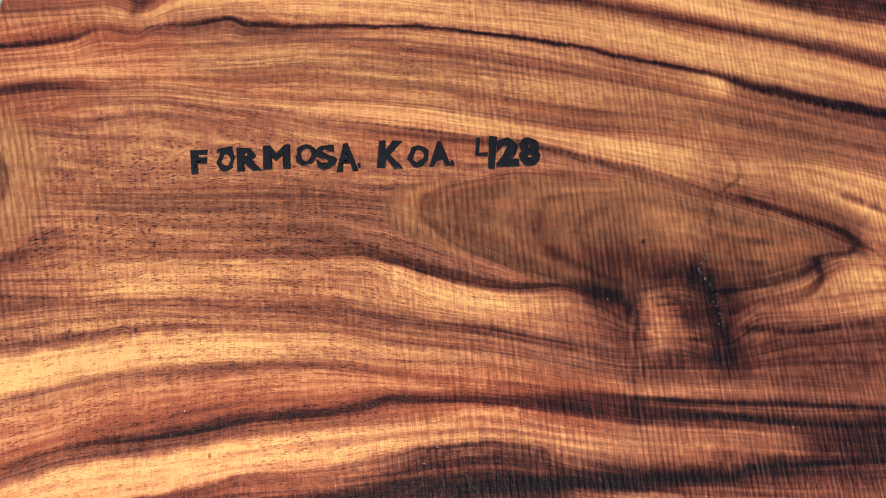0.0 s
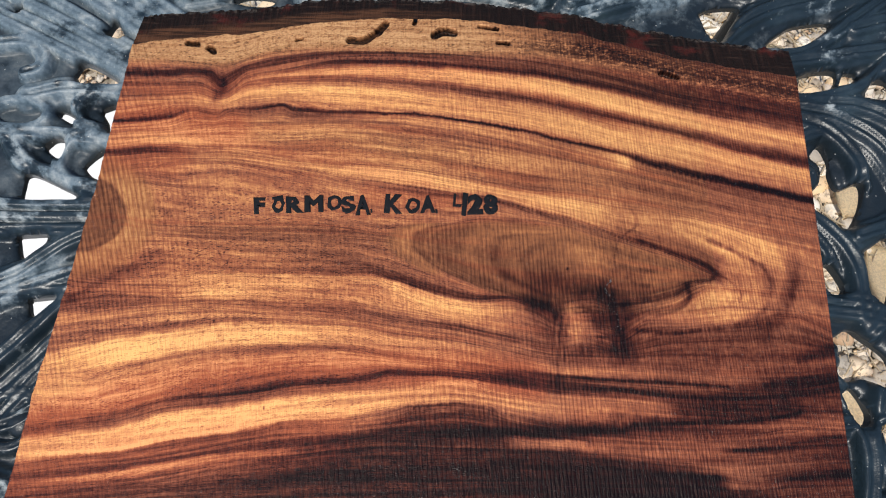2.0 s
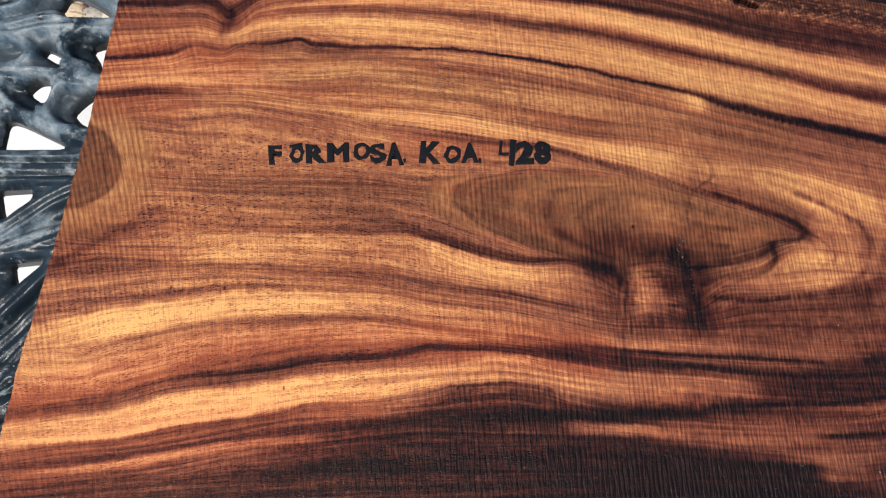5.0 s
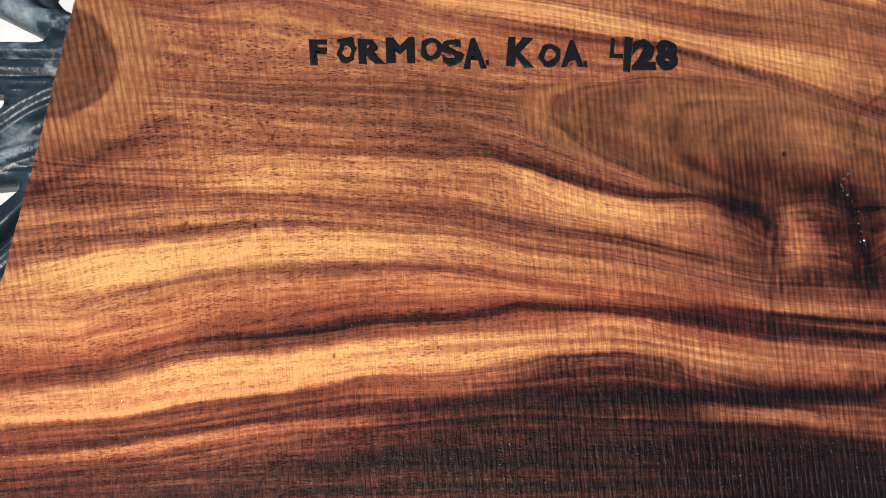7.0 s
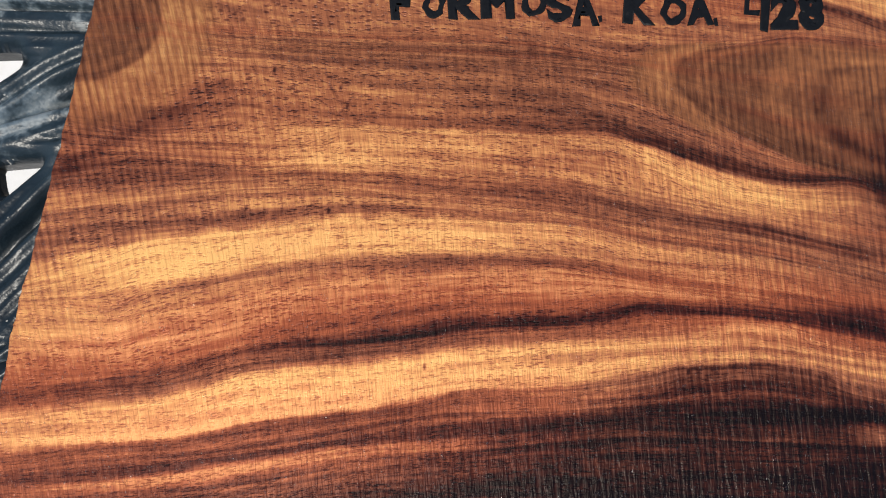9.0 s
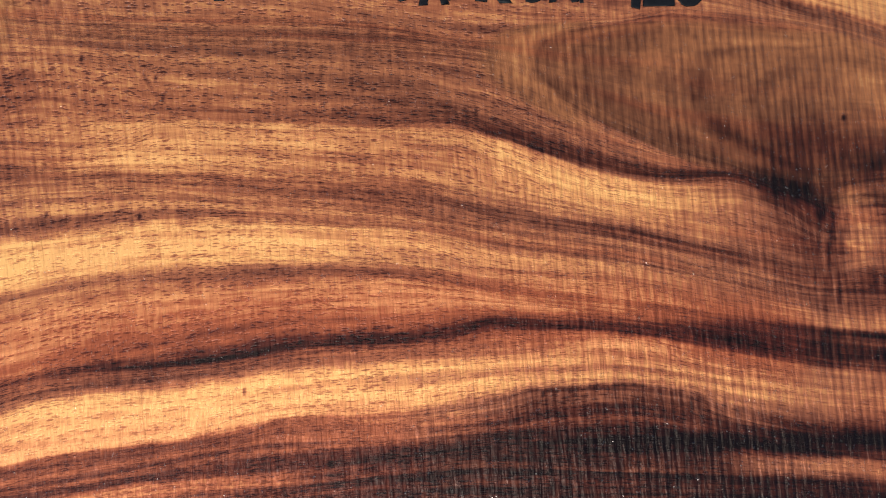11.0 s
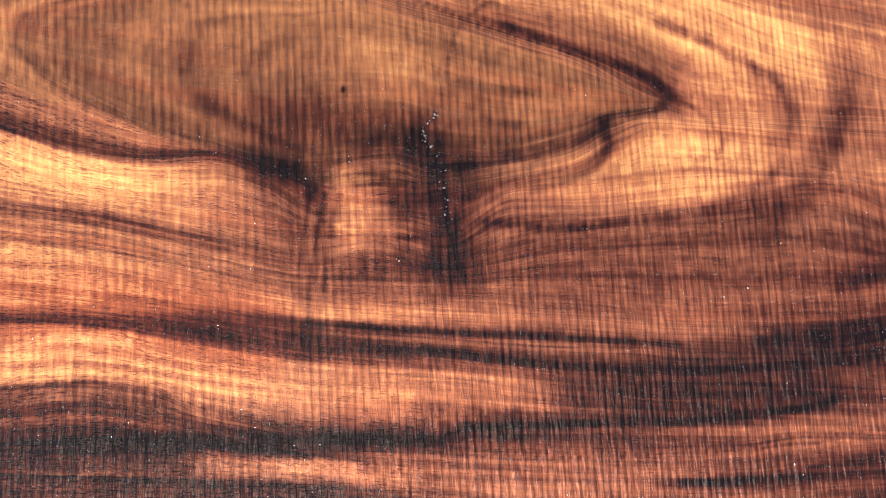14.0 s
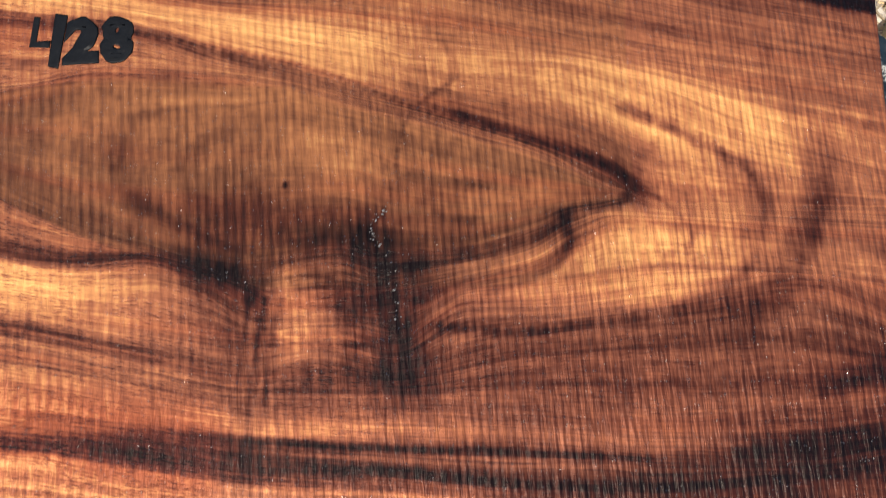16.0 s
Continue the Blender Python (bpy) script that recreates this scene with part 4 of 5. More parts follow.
def koa_board():
    board = tagged(new("koa_board"), "figured orange-brown koa board with dark streaks and live edge", "board")
    origin = np.array([0.05, 0.12, BOARD_BOTTOM])
    board.location = origin
    nu, nv = 960, 660
    u, v = np.meshgrid(np.linspace(0, 1, nu), np.linspace(0, 1, nv))
    y = FRONT + v * (290 - FRONT)
    for _ in range(3):
        x = left_end(y) + u * (RIGHT - left_end(y))
        y = FRONT + v * (live_edge(x) - FRONT)
    tone, ring, sap, fibre = figure(x, y)
    z = np.zeros(x.shape)
    # the round nose of the eye, with its rings one inside another
    def nose(shift):
        """Depth behind the eye's nose, the nose moved along the eye's axis."""
        v = y - (140.5 - 0.15 * np.clip(x - 32, 0, 90))
        up, down = np.clip(v, 0, 999) / (16.5 + 0.13 * np.clip(x - 32, 0, 40)), np.clip(-v, 0, 999) / 16.0
        return x - 32 - shift - 9 * up ** 2 - 26 * up ** 5 - 19 * down ** 1.75 - 2.5 * down ** 3.5
    depth = nose(0) + 1.3 * value_noise(x * 0.09, y * 0.09, 91) + 0.5 * value_noise(x * 0.3, y * 0.3, 92)
    ends = 1 - smoothstep(x, 112, 150)
    low_line = spline(GRAIN[EYE_LOW + 2][:, 0], GRAIN[EYE_LOW + 2][:, 1], x)
    body = smoothstep(depth, -0.6, 0.9) * ends * smoothstep(y - low_line, 0.5, 3.5)
    rings = np.interp(depth, [-1, 0.5, 3, 5, 8, 11, 20, 30, 38, 47, 52, 55, 60, 68, 78, 95], [0.47, 0.56, 0.52, 0.51, 0.45, 0.52, 0.54, 0.50, 0.42, 0.44, 0.53, 0.54, 0.47, 0.46, 0.52, 0.60])
    rings = rings + 0.05 * smoothstep(y, 132, 112) * smoothstep(x, 50, 80) - 0.05 * smoothstep(y, 138, 152) * smoothstep(x, 60, 100)
    tone = tone * (1 - body) + rings * body
    halo = smoothstep(depth, -17, -5) * (1 - smoothstep(depth, -3.2, -0.4)) * (1 - smoothstep(x, 60, 90))
    plain = smoothstep(depth, -24, -10) * (1 - body) * (1 - smoothstep(x, 34, 60)) * smoothstep(y, 112, 122) * (1 - smoothstep(y, 160, 170))
    tone = tone * (1 - plain) + 0.46 * plain - 0.11 * halo * (0.7 + 0.3 * smoothstep(y, 130, 150))
    fibre = fibre * (1 - 0.5 * body) * (1 - 0.7 * plain)
    # short streaks and knots that cross the rings
    def dark(points, width, amount):
        nonlocal tone
        k = near(x, y, points, width)
        tone = tone + amount * k * k * (3 - 2 * k) * (0.8 + 0.35 * value_noise(x * 0.5, y * 0.12, 31))
    dark([(-108, 258), (-110, 252), (-112, 246)], 6, 0.25)
    dark([(186, 146), (198, 141), (212, 136), (227, 131), (235, 126), (236, 123), (232, 119), (223, 118), (216, 116)], 2.8, 0.25)
    dark([(216, 115), (212, 111), (202, 107), (191, 104), (177, 102), (166, 100)], 3.8, 0.25)
    dark([(217, 113), (218, 107), (212, 101), (200, 97), (188, 95), (180, 93)], 3.0, 0.18)
    dark([(234, 147), (245, 142), (253, 138), (264, 132), (268, 130)], 3.0, 0.34)
    dark([(239, 123), (247, 117), (252, 110), (251, 104)], 1.6, 0.16)
    dark([(290, 133), (287, 120), (282, 107), (277, 98), (266, 89)], 11, 0.20)
    dark([(181, 84), (203, 82), (229, 86), (264, 91)], 2.6, 0.18)
    dark([(181, 90), (195, 92), (212, 94), (230, 96), (247, 96)], 2.0, 0.14)
    dark([(105, 102), (114, 101), (125, 98), (131, 93), (133, 90)], 11, 0.15)
    dark([(109, 100), (115, 95), (123, 91)], 6, 0.08)
    dark([(130, 86), (129, 68), (129, 55), (128, 43)], 1.4, 0.11)
    dark([(133, 84), (132, 75), (132, 63)], 1.4, 0.10)
    dark([(138, 95), (143, 88), (143, 80)], 12, -0.08)
    dark([(137, 81), (141, 79)], 4, -0.07)
    dark([(133, 79), (141, 78), (153, 78)], 1.2, 0.12)
    dark([(160, 110), (166, 100), (169, 90), (171, 78), (172, 71)], 15, 0.15)
    dark([(136, 63), (160, 64), (195, 64), (229, 64)], 10, 0.05)
    dark([(195, 76), (229, 78), (264, 80)], 16, 0.07)
    dark([(310, 74), (298, 70), (287, 66)], 6, 0.22)
    dark([(52, 125), (71, 116), (89, 109), (105, 104)], 1.8, 0.08)
    dark([(89, 133), (95, 122), (110, 114), (128, 111)], 8, 0.08)
    dark([(121, 110), (142, 108), (159, 110)], 14, 0.08)
    dark([(227, 40), (254, 41), (279, 43), (308, 46)], 2.0, 0.30)
    dark([(263, 49), (280, 52), (308, 54)], 5.0, 0.20)
    dark([(175, 23), (203, 24), (237, 26), (262, 28), (282, 32)], 2.2, 0.30)
    dark([(208, 34), (229, 34), (254, 34), (279, 37)], 11, 0.11)
    dark([(137, 52), (161, 51), (186, 50), (212, 49), (237, 48)], 1.8, 0.24)
    dark([(132, 45), (161, 45), (195, 42), (225, 40)], 1.6, 0.30)
    dark([(186, 14), (211, 15), (245, 17), (270, 21), (295, 24)], 1.0, 0.18)
    dark([(236, 8), (261, 10), (287, 15), (306, 18)], 2.5, 0.20)
    dark([(-178, 182), (-163, 168), (-159, 153), (-166, 140), (-185, 128)], 5, -0.05)
    dark([(-183, 179), (-167, 165), (-165, 153), (-172, 141), (-189, 132)], 3.0, 0.05)
    dark([(-195, 171), (-183, 158), (-187, 144)], 10, 0.08)
    dark([(-165, 130), (-177, 121), (-192, 108)], 6, 0.14)
    dark([(-138, 131), (-154, 122), (-178, 108), (-194, 97)], 5, 0.12)
    dark([(192, 203), (235, 192), (274, 185), (309, 176)], 2.2, 0.22)
    dark([(-99, 133), (-96, 128)], 1.0, 0.30)
    dark([(-157, 81), (-132, 82), (-107, 85)], 1.2, 0.16)
    dark([(-42, 281), (15, 282), (77, 276)], 1.4, 0.20)
    dark([(-26, 283), (15, 285), (77, 283)], 1.0, 0.24)
    dark([(-55, 196), (-8, 188), (36, 181), (58, 178)], 1.2, 0.22)
    dark([(90, 172), (123, 165), (149, 158), (175, 147), (206, 137)], 1.5, 0.20)
    dark([(268, 130), (274, 120), (272, 107), (263, 96), (247, 89)], 4, 0.17)
    dark([(244, 140), (260, 125), (263, 112), (254, 100), (235, 92)], 8, -0.10)
    dark([(273, 142), (283, 129), (282, 113), (271, 96)], 7, -0.06)
    dark([(228, 107), (244, 106)], 14, -0.08)
    dark([(241, 145), (255, 140), (271, 125), (273, 112)], 1.4, 0.12)
    dark([(182, 99), (195, 101), (209, 105)], 6, -0.10)
    dark([(184, 93), (203, 92), (229, 93), (250, 94)], 6, -0.10)
    dark([(255, 127), (260, 116), (257, 103)], 1.5, 0.10)
    dark([(75, 136), (81, 127), (94, 118), (110, 111)], 5, 0.10)
    dark([(110, 118), (127, 120), (149, 115)], 10, 0.09)
    dark([(120, 135), (141, 137), (155, 131)], 12, -0.08)
    dark([(186, 117), (200, 118), (210, 121)], 6, -0.08)
    dark([(170, 126), (180, 124), (195, 126)], 4, 0.10)
    dark([(158, 109), (170, 103), (184, 104)], 12, 0.11)
    dark([(114, 105), (128, 106), (142, 108)], 13, 0.07)
    dark([(134, 93), (138, 88), (141, 80)], 6, -0.05)
    dark([(-184, 18), (-163, 22), (-142, 28), (-121, 34), (-100, 36), (-78, 38), (-59, 41)], 7, 0.07)
    dark([(-202, 14), (-184, 18), (-153, 26)], 2.2, 0.10)
    dark([(-151, 9), (-120, 14), (-88, 20), (-63, 23)], 1.0, 0.10)
    dark([(-171, 1), (-140, 7), (-109, 13)], 1.0, 0.09)
    dark([(-131, 73), (-92, 79), (-57, 81), (-26, 81)], 1.0, 0.10)
    dark([(-85, 54), (-58, 58), (-31, 65), (-2, 68)], 1.2, 0.10)
    dark([(-184, 14), (-159, 21), (-136, 28), (-112, 34), (-88, 35), (-73, 39), (-48, 42)], 9, 0.06)
    dark([(-159, 19), (-136, 24), (-112, 30), (-88, 33)], 2.5, 0.10)
    dark([(-151, 14), (-128, 20), (-100, 27)], 1.5, -0.08)
    dark([(130, 82), (140, 78), (152, 78), (166, 80)], 3, 0.08)
    dark([(134, 68), (140, 67), (149, 68), (168, 70)], 3.5, 0.07)
    dark([(144, 72), (154, 72), (162, 71)], 8, 0.18)
    dark([(154, 88), (164, 90)], 7, 0.16)
    dark([(137, 96), (141, 90), (141, 83)], 10, -0.09)
    dark([(145, 95), (155, 96), (164, 96)], 1.0, 0.12)
    dark([(144, 92), (154, 92)], 1.0, 0.12)
    dark([(141, 86), (155, 86)], 1.0, 0.10)
    dark([(129, 83), (137, 80), (140, 79)], 3, -0.09)
    dark([(140, 75), (150, 75)], 5, -0.10)
    dark([(170, 94), (171, 83), (173, 74), (173, 68)], 16, 0.10)
    dark([(167, 90), (168, 83)], 6, 0.10)
    dark([(144, 57), (164, 57), (190, 57)], 5, -0.09)
    dark([(45, 29), (66, 30), (88, 29), (105, 28)], 12, -0.09)
    dark([(46, 21), (66, 22), (85, 22)], 8, -0.09)
    dark([(46, 15), (68, 17), (95, 17), (128, 18), (153, 20)], 6, 0.14)
    dark([(98, 10), (114, 10), (131, 11), (155, 10)], 8, -0.14)
    dark([(46, 10), (67, 10), (89, 8)], 9, -0.10)
    dark([(232, 8), (245, 8), (257, 10)], 3, 0.15)
    dark([(178, 16), (207, 16), (232, 17), (265, 19), (282, 21)], 1.0, 0.14)
    dark([(182, 15), (207, 15), (232, 15), (265, 17), (291, 22)], 1.0, -0.10)
    dark([(187, 31), (215, 32), (246, 33)], 1.2, 0.12)
    dark([(165, 31), (178, 33), (192, 33)], 9, 0.09)
    dark([(195, 33), (212, 33)], 12, -0.08)
    dark([(228, 125), (214, 126), (200, 123)], 16, 0.08)
    dark([(43, 53), (64, 51), (89, 50), (103, 48)], 1.2, 0.16)
    dark([(110, 104), (121, 100), (131, 95)], 8, 0.09)
    dark([(118, 97), (124, 94), (130, 90)], 7, 0.06)
    dark([(137, 108), (152, 107), (167, 103)], 9, 0.09)
    dark([(142, 98), (153, 99), (163, 98)], 1.2, 0.14)
    dark([(140, 95), (151, 95), (160, 94)], 1.2, 0.14)
    dark([(142, 90), (153, 90)], 1.2, 0.12)
    dark([(118, 141), (108, 135), (105, 128), (111, 121)], 4, 0.08)
    dark([(123, 137), (115, 132), (115, 125)], 4, -0.06)
    dark([(166, 141), (180, 135), (197, 132)], 3, 0.07)
    dark([(170, 132), (183, 128), (197, 127)], 3, -0.06)
    # the pith column under the knot: wavy upright lines, and short bars beside it
    for k, (px, wide, amount) in enumerate(((124, 1.1, 0.12), (126, 1.0, -0.08), (128, 1.1, 0.18), (130.5, 1.1, -0.10), (132.5, 1.0, 0.13), (134.5, 1.0, -0.08))):
        dark([(px + 3, 92), (px + 1.6, 82), (px + 0.4 + 0.5 * (k % 2), 72), (px - 0.8, 60), (px - 1.4, 46)], wide, amount)
    for px, py, length, amount in ((137, 98, 13, 0.15), (141, 94.5, 12, 0.13), (138, 91.5, 9, -0.10), (144, 88.5, 13, 0.15), (139, 86, 8, -0.10), (147, 84, 12, 0.12), (137, 83, 7, -0.12)):
        dark([(px, py), (px + length * 0.5, py + 0.6), (px + length, py - 0.3)], 1.1, amount)
    dark([(131, 84), (136, 81), (141, 79.4), (150, 79), (162, 79)], 1.5, 0.20)
    dark([(133, 66.5), (144, 67), (160, 66.4), (176, 67)], 1.3, 0.05)
    dark([(136, 96), (141, 90), (139, 84)], 7, -0.09)
    dark([(161, 104), (166, 92), (168, 80), (171, 70)], 10, 0.07)
    dark([(146, 74), (156, 73), (166, 73)], 6, 0.07)
    dark([(150, 98), (155, 90), (154, 80)], 8, 0.09)
    dark([(112, 96), (119, 87), (125, 76)], 13, 0.08)
    dark([(126, 62), (128, 52), (127, 42)], 5, 0.07)
    dark([(133, 83), (137, 81.6), (140, 80.8)], 1.6, -0.22)
    dark([(109, 103), (118, 100), (127, 97), (131, 92)], 4.5, 0.04)
    dark([(112, 98), (121, 93), (128, 88), (131, 84)], 8, 0.05)
    # the loops behind the eye's tip, and the twig of dark grain above it
    dark([(216, 114), (217.5, 108), (214, 101), (205, 96.5), (189, 92.5), (172, 91)], 2.0, 0.17)
    dark([(241, 125), (249, 122), (252.5, 114), (251, 107), (244, 103)], 2.2, 0.10)
    dark([(168, 85), (200, 83), (231, 85), (247, 87), (263, 89.5), (287, 94)], 2.2, 0.14)
    dark([(184, 91), (200, 94), (216, 97), (232, 99.5), (246, 101)], 1.6, 0.10)
    dark([(181, 170), (185, 162), (183, 155), (176, 150)], 2.2, 0.12)
    dark([(118, 165), (137, 157), (155, 151), (167, 147), (184, 142.5), (197, 136.5)], 3.0, 0.13)
    dark([(172, 128), (189, 125), (208, 119)], 1.2, 0.10)
    dark([(176, 119), (182, 116), (190, 114)], 3.0, 0.14)
    dark([(276, 100), (283, 110), (289, 118)], 8, 0.08)
    # bands folded round the eye's tip, light and dark by turns
    dark([(206, 161), (226, 147), (246, 136), (257, 126), (260, 115), (254, 107), (240, 104)], 5, -0.05)
    dark([(218, 154), (234, 148), (250, 140), (264, 131)], 3.2, 0.12)
    dark([(264, 131), (270, 122), (269, 112), (261, 104), (248, 99)], 5, 0.09)
    dark([(226, 161), (251, 154), (270, 144), (282, 131), (282, 120), (275, 108)], 6.5, -0.055)
    dark([(280, 151), (290, 137), (294, 123), (286, 108), (275, 99)], 7, 0.08)
    dark([(192, 87), (216, 88), (239, 90), (263, 95), (278, 101)], 3.2, -0.09)
    dark([(220, 111), (232, 107), (247, 109), (250, 117), (241, 123)], 5, -0.03)
    dark([(187, 101), (200, 101), (210, 104), (214, 109)], 3.2, -0.12)
    dark([(190, 121), (204, 121.5), (213, 121)], 4, -0.10)
    dark([(175, 80), (200, 80), (231, 82), (263, 84)], 2.0, -0.07)
    dark([(17, 238), (57, 235), (97, 229), (137, 219), (177, 211), (216, 199), (255, 190), (309, 177)], 5.0, 0.12)
    # the brown eye by the wavy end
    eye = 1 - np.hypot((x + 198) / 34, (y - 159 + 0.08 * (x + 198)) / 29) + 0.03 * value_noise(x * 0.12, y * 0.12, 61)
    inside = smoothstep(eye, -0.02, 0.05)
    round_it = smoothstep(eye, -0.75, -0.35)
    tone = tone * (1 - 0.8 * round_it) + 0.8 * round_it * (0.36 + 0.06 * value_noise(x * 0.05, y * 0.16, 62))
    tone = tone * (1 - inside) + inside * (0.585 - 0.05 * np.exp(-((eye - 0.16) / 0.05) ** 2) - 0.04 * smoothstep(eye, 0.3, 0.6)) - 0.05 * np.exp(-((eye + 0.10) / 0.09) ** 2)
    fibre = fibre * (1 - 0.75 * round_it)
    # broadly darker towards the straight end and the front
    # the subtracted patch at (70, 75) paints a sheen into the tone
    tone = tone + 0.05 * np.clip((x - 30) / 110, 0, 1) * np.clip((70 - y) / 60, 0, 1) - 0.035 * np.exp(-(((x - 70) / 60) ** 2 + ((y - 75) / 40) ** 2))
    tone = tone + 0.11 * np.clip((x - 60) / 130, 0, 1) * np.clip((150 - y) / 60, 0, 1) + 0.05 * np.clip((x - 60) / 90, 0, 1) * np.clip((y - 225) / 30, 0, 1)
    tone = tone - 0.055 * np.exp(-(((x + 110) / 80) ** 2 + ((y - 118) / 50) ** 2)) - 0.03 * np.exp(-(((x + 20) / 90) ** 2 + ((y - 220) / 22) ** 2))
    tone = tone - 0.07 * np.exp(-(((x + 160) / 55) ** 2 + ((y - 222) / 20) ** 2))
    tone = tone - 0.05 * np.exp(-(((x + 110) / 70) ** 2 + ((y + 12) / 22) ** 2))
    tone = tone + 0.06 * np.exp(-(((x - 100) / 70) ** 2 + ((y - 25) / 32) ** 2))
    tone = tone - 0.05 * np.exp(-(((x - 240) / 60) ** 2 + ((y - 95) / 55) ** 2))
    tone = tone - 0.05 * np.exp(-(((x + 150) / 50) ** 2 + ((y - 35) / 32) ** 2)) - 0.05 * np.exp(-(((x + 60) / 60) ** 2 + ((y - 240) / 22) ** 2))
    tone = tone + 0.035 * np.exp(-(((x - 20) / 70) ** 2 + ((y - 115) / 35) ** 2))
    tone = tone + 0.05 * np.exp(-(((x - 260) / 50) ** 2 + ((y - 62) / 22) ** 2))
    for cx, cy, rx, ry, amount in ((215, 102, 28, 18, -0.055), (170, 42, 40, 20, 0.045), (-90, 95, 35, 25, -0.04), (-50, -5, 45, 18, 0.05), (80, 135, 40, 22, 0.02)):
        tone = tone + amount * np.exp(-(((x - cx) / rx) ** 2 + ((y - cy) / ry) ** 2))
    # fine mottle
    tone = tone + 0.035 * value_noise(x * 0.35, y * 0.6, 81) + 0.03 * value_noise(x * 0.8, y * 0.33, 82)
    for px, py in ((-127, 85), (-97, 85), (-95, 132), (-92, 125), (136, 125), (35, 31), (-60, 30), (186, -8), (-120, 138)):
        tone = tone + 0.5 * np.clip(1 - np.hypot((x - px) / 0.9, (y - py) / 1.5), 0, 1)
    # redder wood beside the dark streaks
    red = np.zeros(x.shape)
    for points, width, amount in (
            ([(-200, 20), (-120, 44), (-60, 52), (0, 56), (60, 56), (110, 50)], 18, 0.9),
            ([(-185, 232), (-140, 228), (-100, 222)], 22, 0.8), ([(-90, 212), (-20, 198), (40, 186)], 7, 0.5),
            ([(-210, -20), (-120, 2), (-20, 12)], 26, 0.7), ([(-180, 205), (-140, 202)], 22, 0.6), ([(0, 176), (60, 172)], 10, 0.5),
            ([(150, 20), (220, 18), (300, 22)], 26, 0.35), ([(150, 55), (220, 62), (300, 50)], 24, 0.2),
            ([(-180, 255), (-120, 252), (-60, 266), (60, 272), (180, 236)], 10, 0.5),
            ([(-190, 110), (-140, 118), (-80, 112), (-20, 104)], 30, 0.25), ([(-120, 70), (-40, 84), (40, 74)], 12, 0.2)):
        red = np.maximum(red, amount * np.minimum(1, 1.6 * near(x, y, points, width)))
    # worm holes in the sapwood
    hole = np.zeros(x.shape)
    for points, r in (([(-137, 291.5), (-130, 291)], 2.4), ([(-121, 288), (-118, 285)], 2.6), ([(-19, 297), (-8, 297.5), (0, 303), (7, 311)], 3.2),
                      ([(44, 303), (50, 306), (58, 305)], 3.4), ([(91, 297.5), (98, 297)], 2.0), ([(211, 275), (221, 272.5)], 2.6),
                      ([(28, 312), (29, 316)], 1.5), ([(-58, 296), (-54, 297)], 1.2), ([(76, 311), (90, 309)], 1.6)):
        hole = np.maximum(hole, near(x + 0.9 * value_noise(x * 0.16, y * 0.16, 71), y + 0.8 * value_noise(x * 0.15, y * 0.2, 72), points, r * 1.25))
    shallow = near(x, y, [(150, 297), (172, 293), (200, 285)], 5) * 0.5 * (value_noise(x * 0.6, y * 1.2, 41) > -0.2)
    deep = smoothstep(hole, 0.08, 0.62)
    z = z - 5.0 * deep - 0.5 * shallow
    tone = np.clip(tone + 0.75 * deep + 0.5 * shallow, 0, 1)
    # dark, flecked sapwood towards the straight end
    flecked = near(x, y, [(70, 300), (120, 296), (170, 287), (220, 276), (265, 268), (312, 258)], 13) * smoothstep(x, 60, 150)
    fleck = smoothstep(value_noise(x * 0.35, y * 0.9, 101) + 0.8 * value_noise(x * 1.0, y * 1.7, 102), 0.1, 0.9)
    tone = np.clip(tone + np.minimum(1, 1.7 * flecked) * (0.10 - 0.28 * fleck), 0, 1)
    # the crack by the knot
    crack = near(x, y, [(186, 157), (176, 150), (170, 141), (166, 120), (161, 111), (167, 100), (168, 91), (171, 76), (173, 69)], 1.2)
    tone = np.clip(tone + 0.12 * crack, 0, 1)
    z = z - 0.15 * crack
    # how strongly the saw lines show
    calm_eye = np.clip(2 - 2 * fibre / (1 - 0.3 * np.clip((x - 40) / 90, 0, 1)), 0, 1) * (x < 236) * (y > 95)
    saw = 0.58 + 0.08 * np.clip((x - 20) / 60, 0, 1) + 0.3 * np.exp(-((x + 170) / 60) ** 2 - ((y - 190) / 80) ** 2)
    saw = saw + 0.15 * calm_eye
    saw = saw * (1 + 0.35 * value_noise(x * 0.03, y * 0.02, 44))
    # coarse waves of the saw at the wavy end, the eye and the straight end
    coarse = np.clip(1.7 * np.exp(-np.clip(x + 190, 0, 999) / 60) * np.clip((y - 20) / 60, 0.3, 1) + 1.0 * np.clip((x + 20) / 90, 0, 1) + 0.35 * calm_eye, 0, 1.7)
    # where open pores lie thick
    pores = 0.6 + 0.6 * np.exp(-(((x + 60) / 110) ** 2 + ((y - 120) / 52) ** 2)) + 0.35 * np.clip(value_noise(x * 0.04, y * 0.07, 51), 0, 1) + 0.4 * sap
    pores = pores * (1 - np.clip((1 - fibre) * 1.3, 0, 0.8))
    pores = pores * (1 - 0.5 * np.clip((x - 150) / 60, 0, 1))
    # greyer, olive-brown wood in the eye, the mid-field and above the lettering
    olive = calm_eye + 0.5 * np.clip((x - 60) / 100, 0, 1) * (x < 236) * (y > 95) + 0.4 * np.exp(-(((x + 60) / 90) ** 2 + ((y - 135) / 32) ** 2)) + 0.8 * np.exp(-(((x - 10) / 110) ** 2 + ((y - 212 + 0.12 * x) / 16) ** 2))
    olive = np.clip(olive, 0, 1)
    co = np.stack((x / 1000, y / 1000, BOARD_TOP + z / 1000), -1).reshape(-1, 3) - origin
    idx = np.arange(nu * nv).reshape(nv, nu)
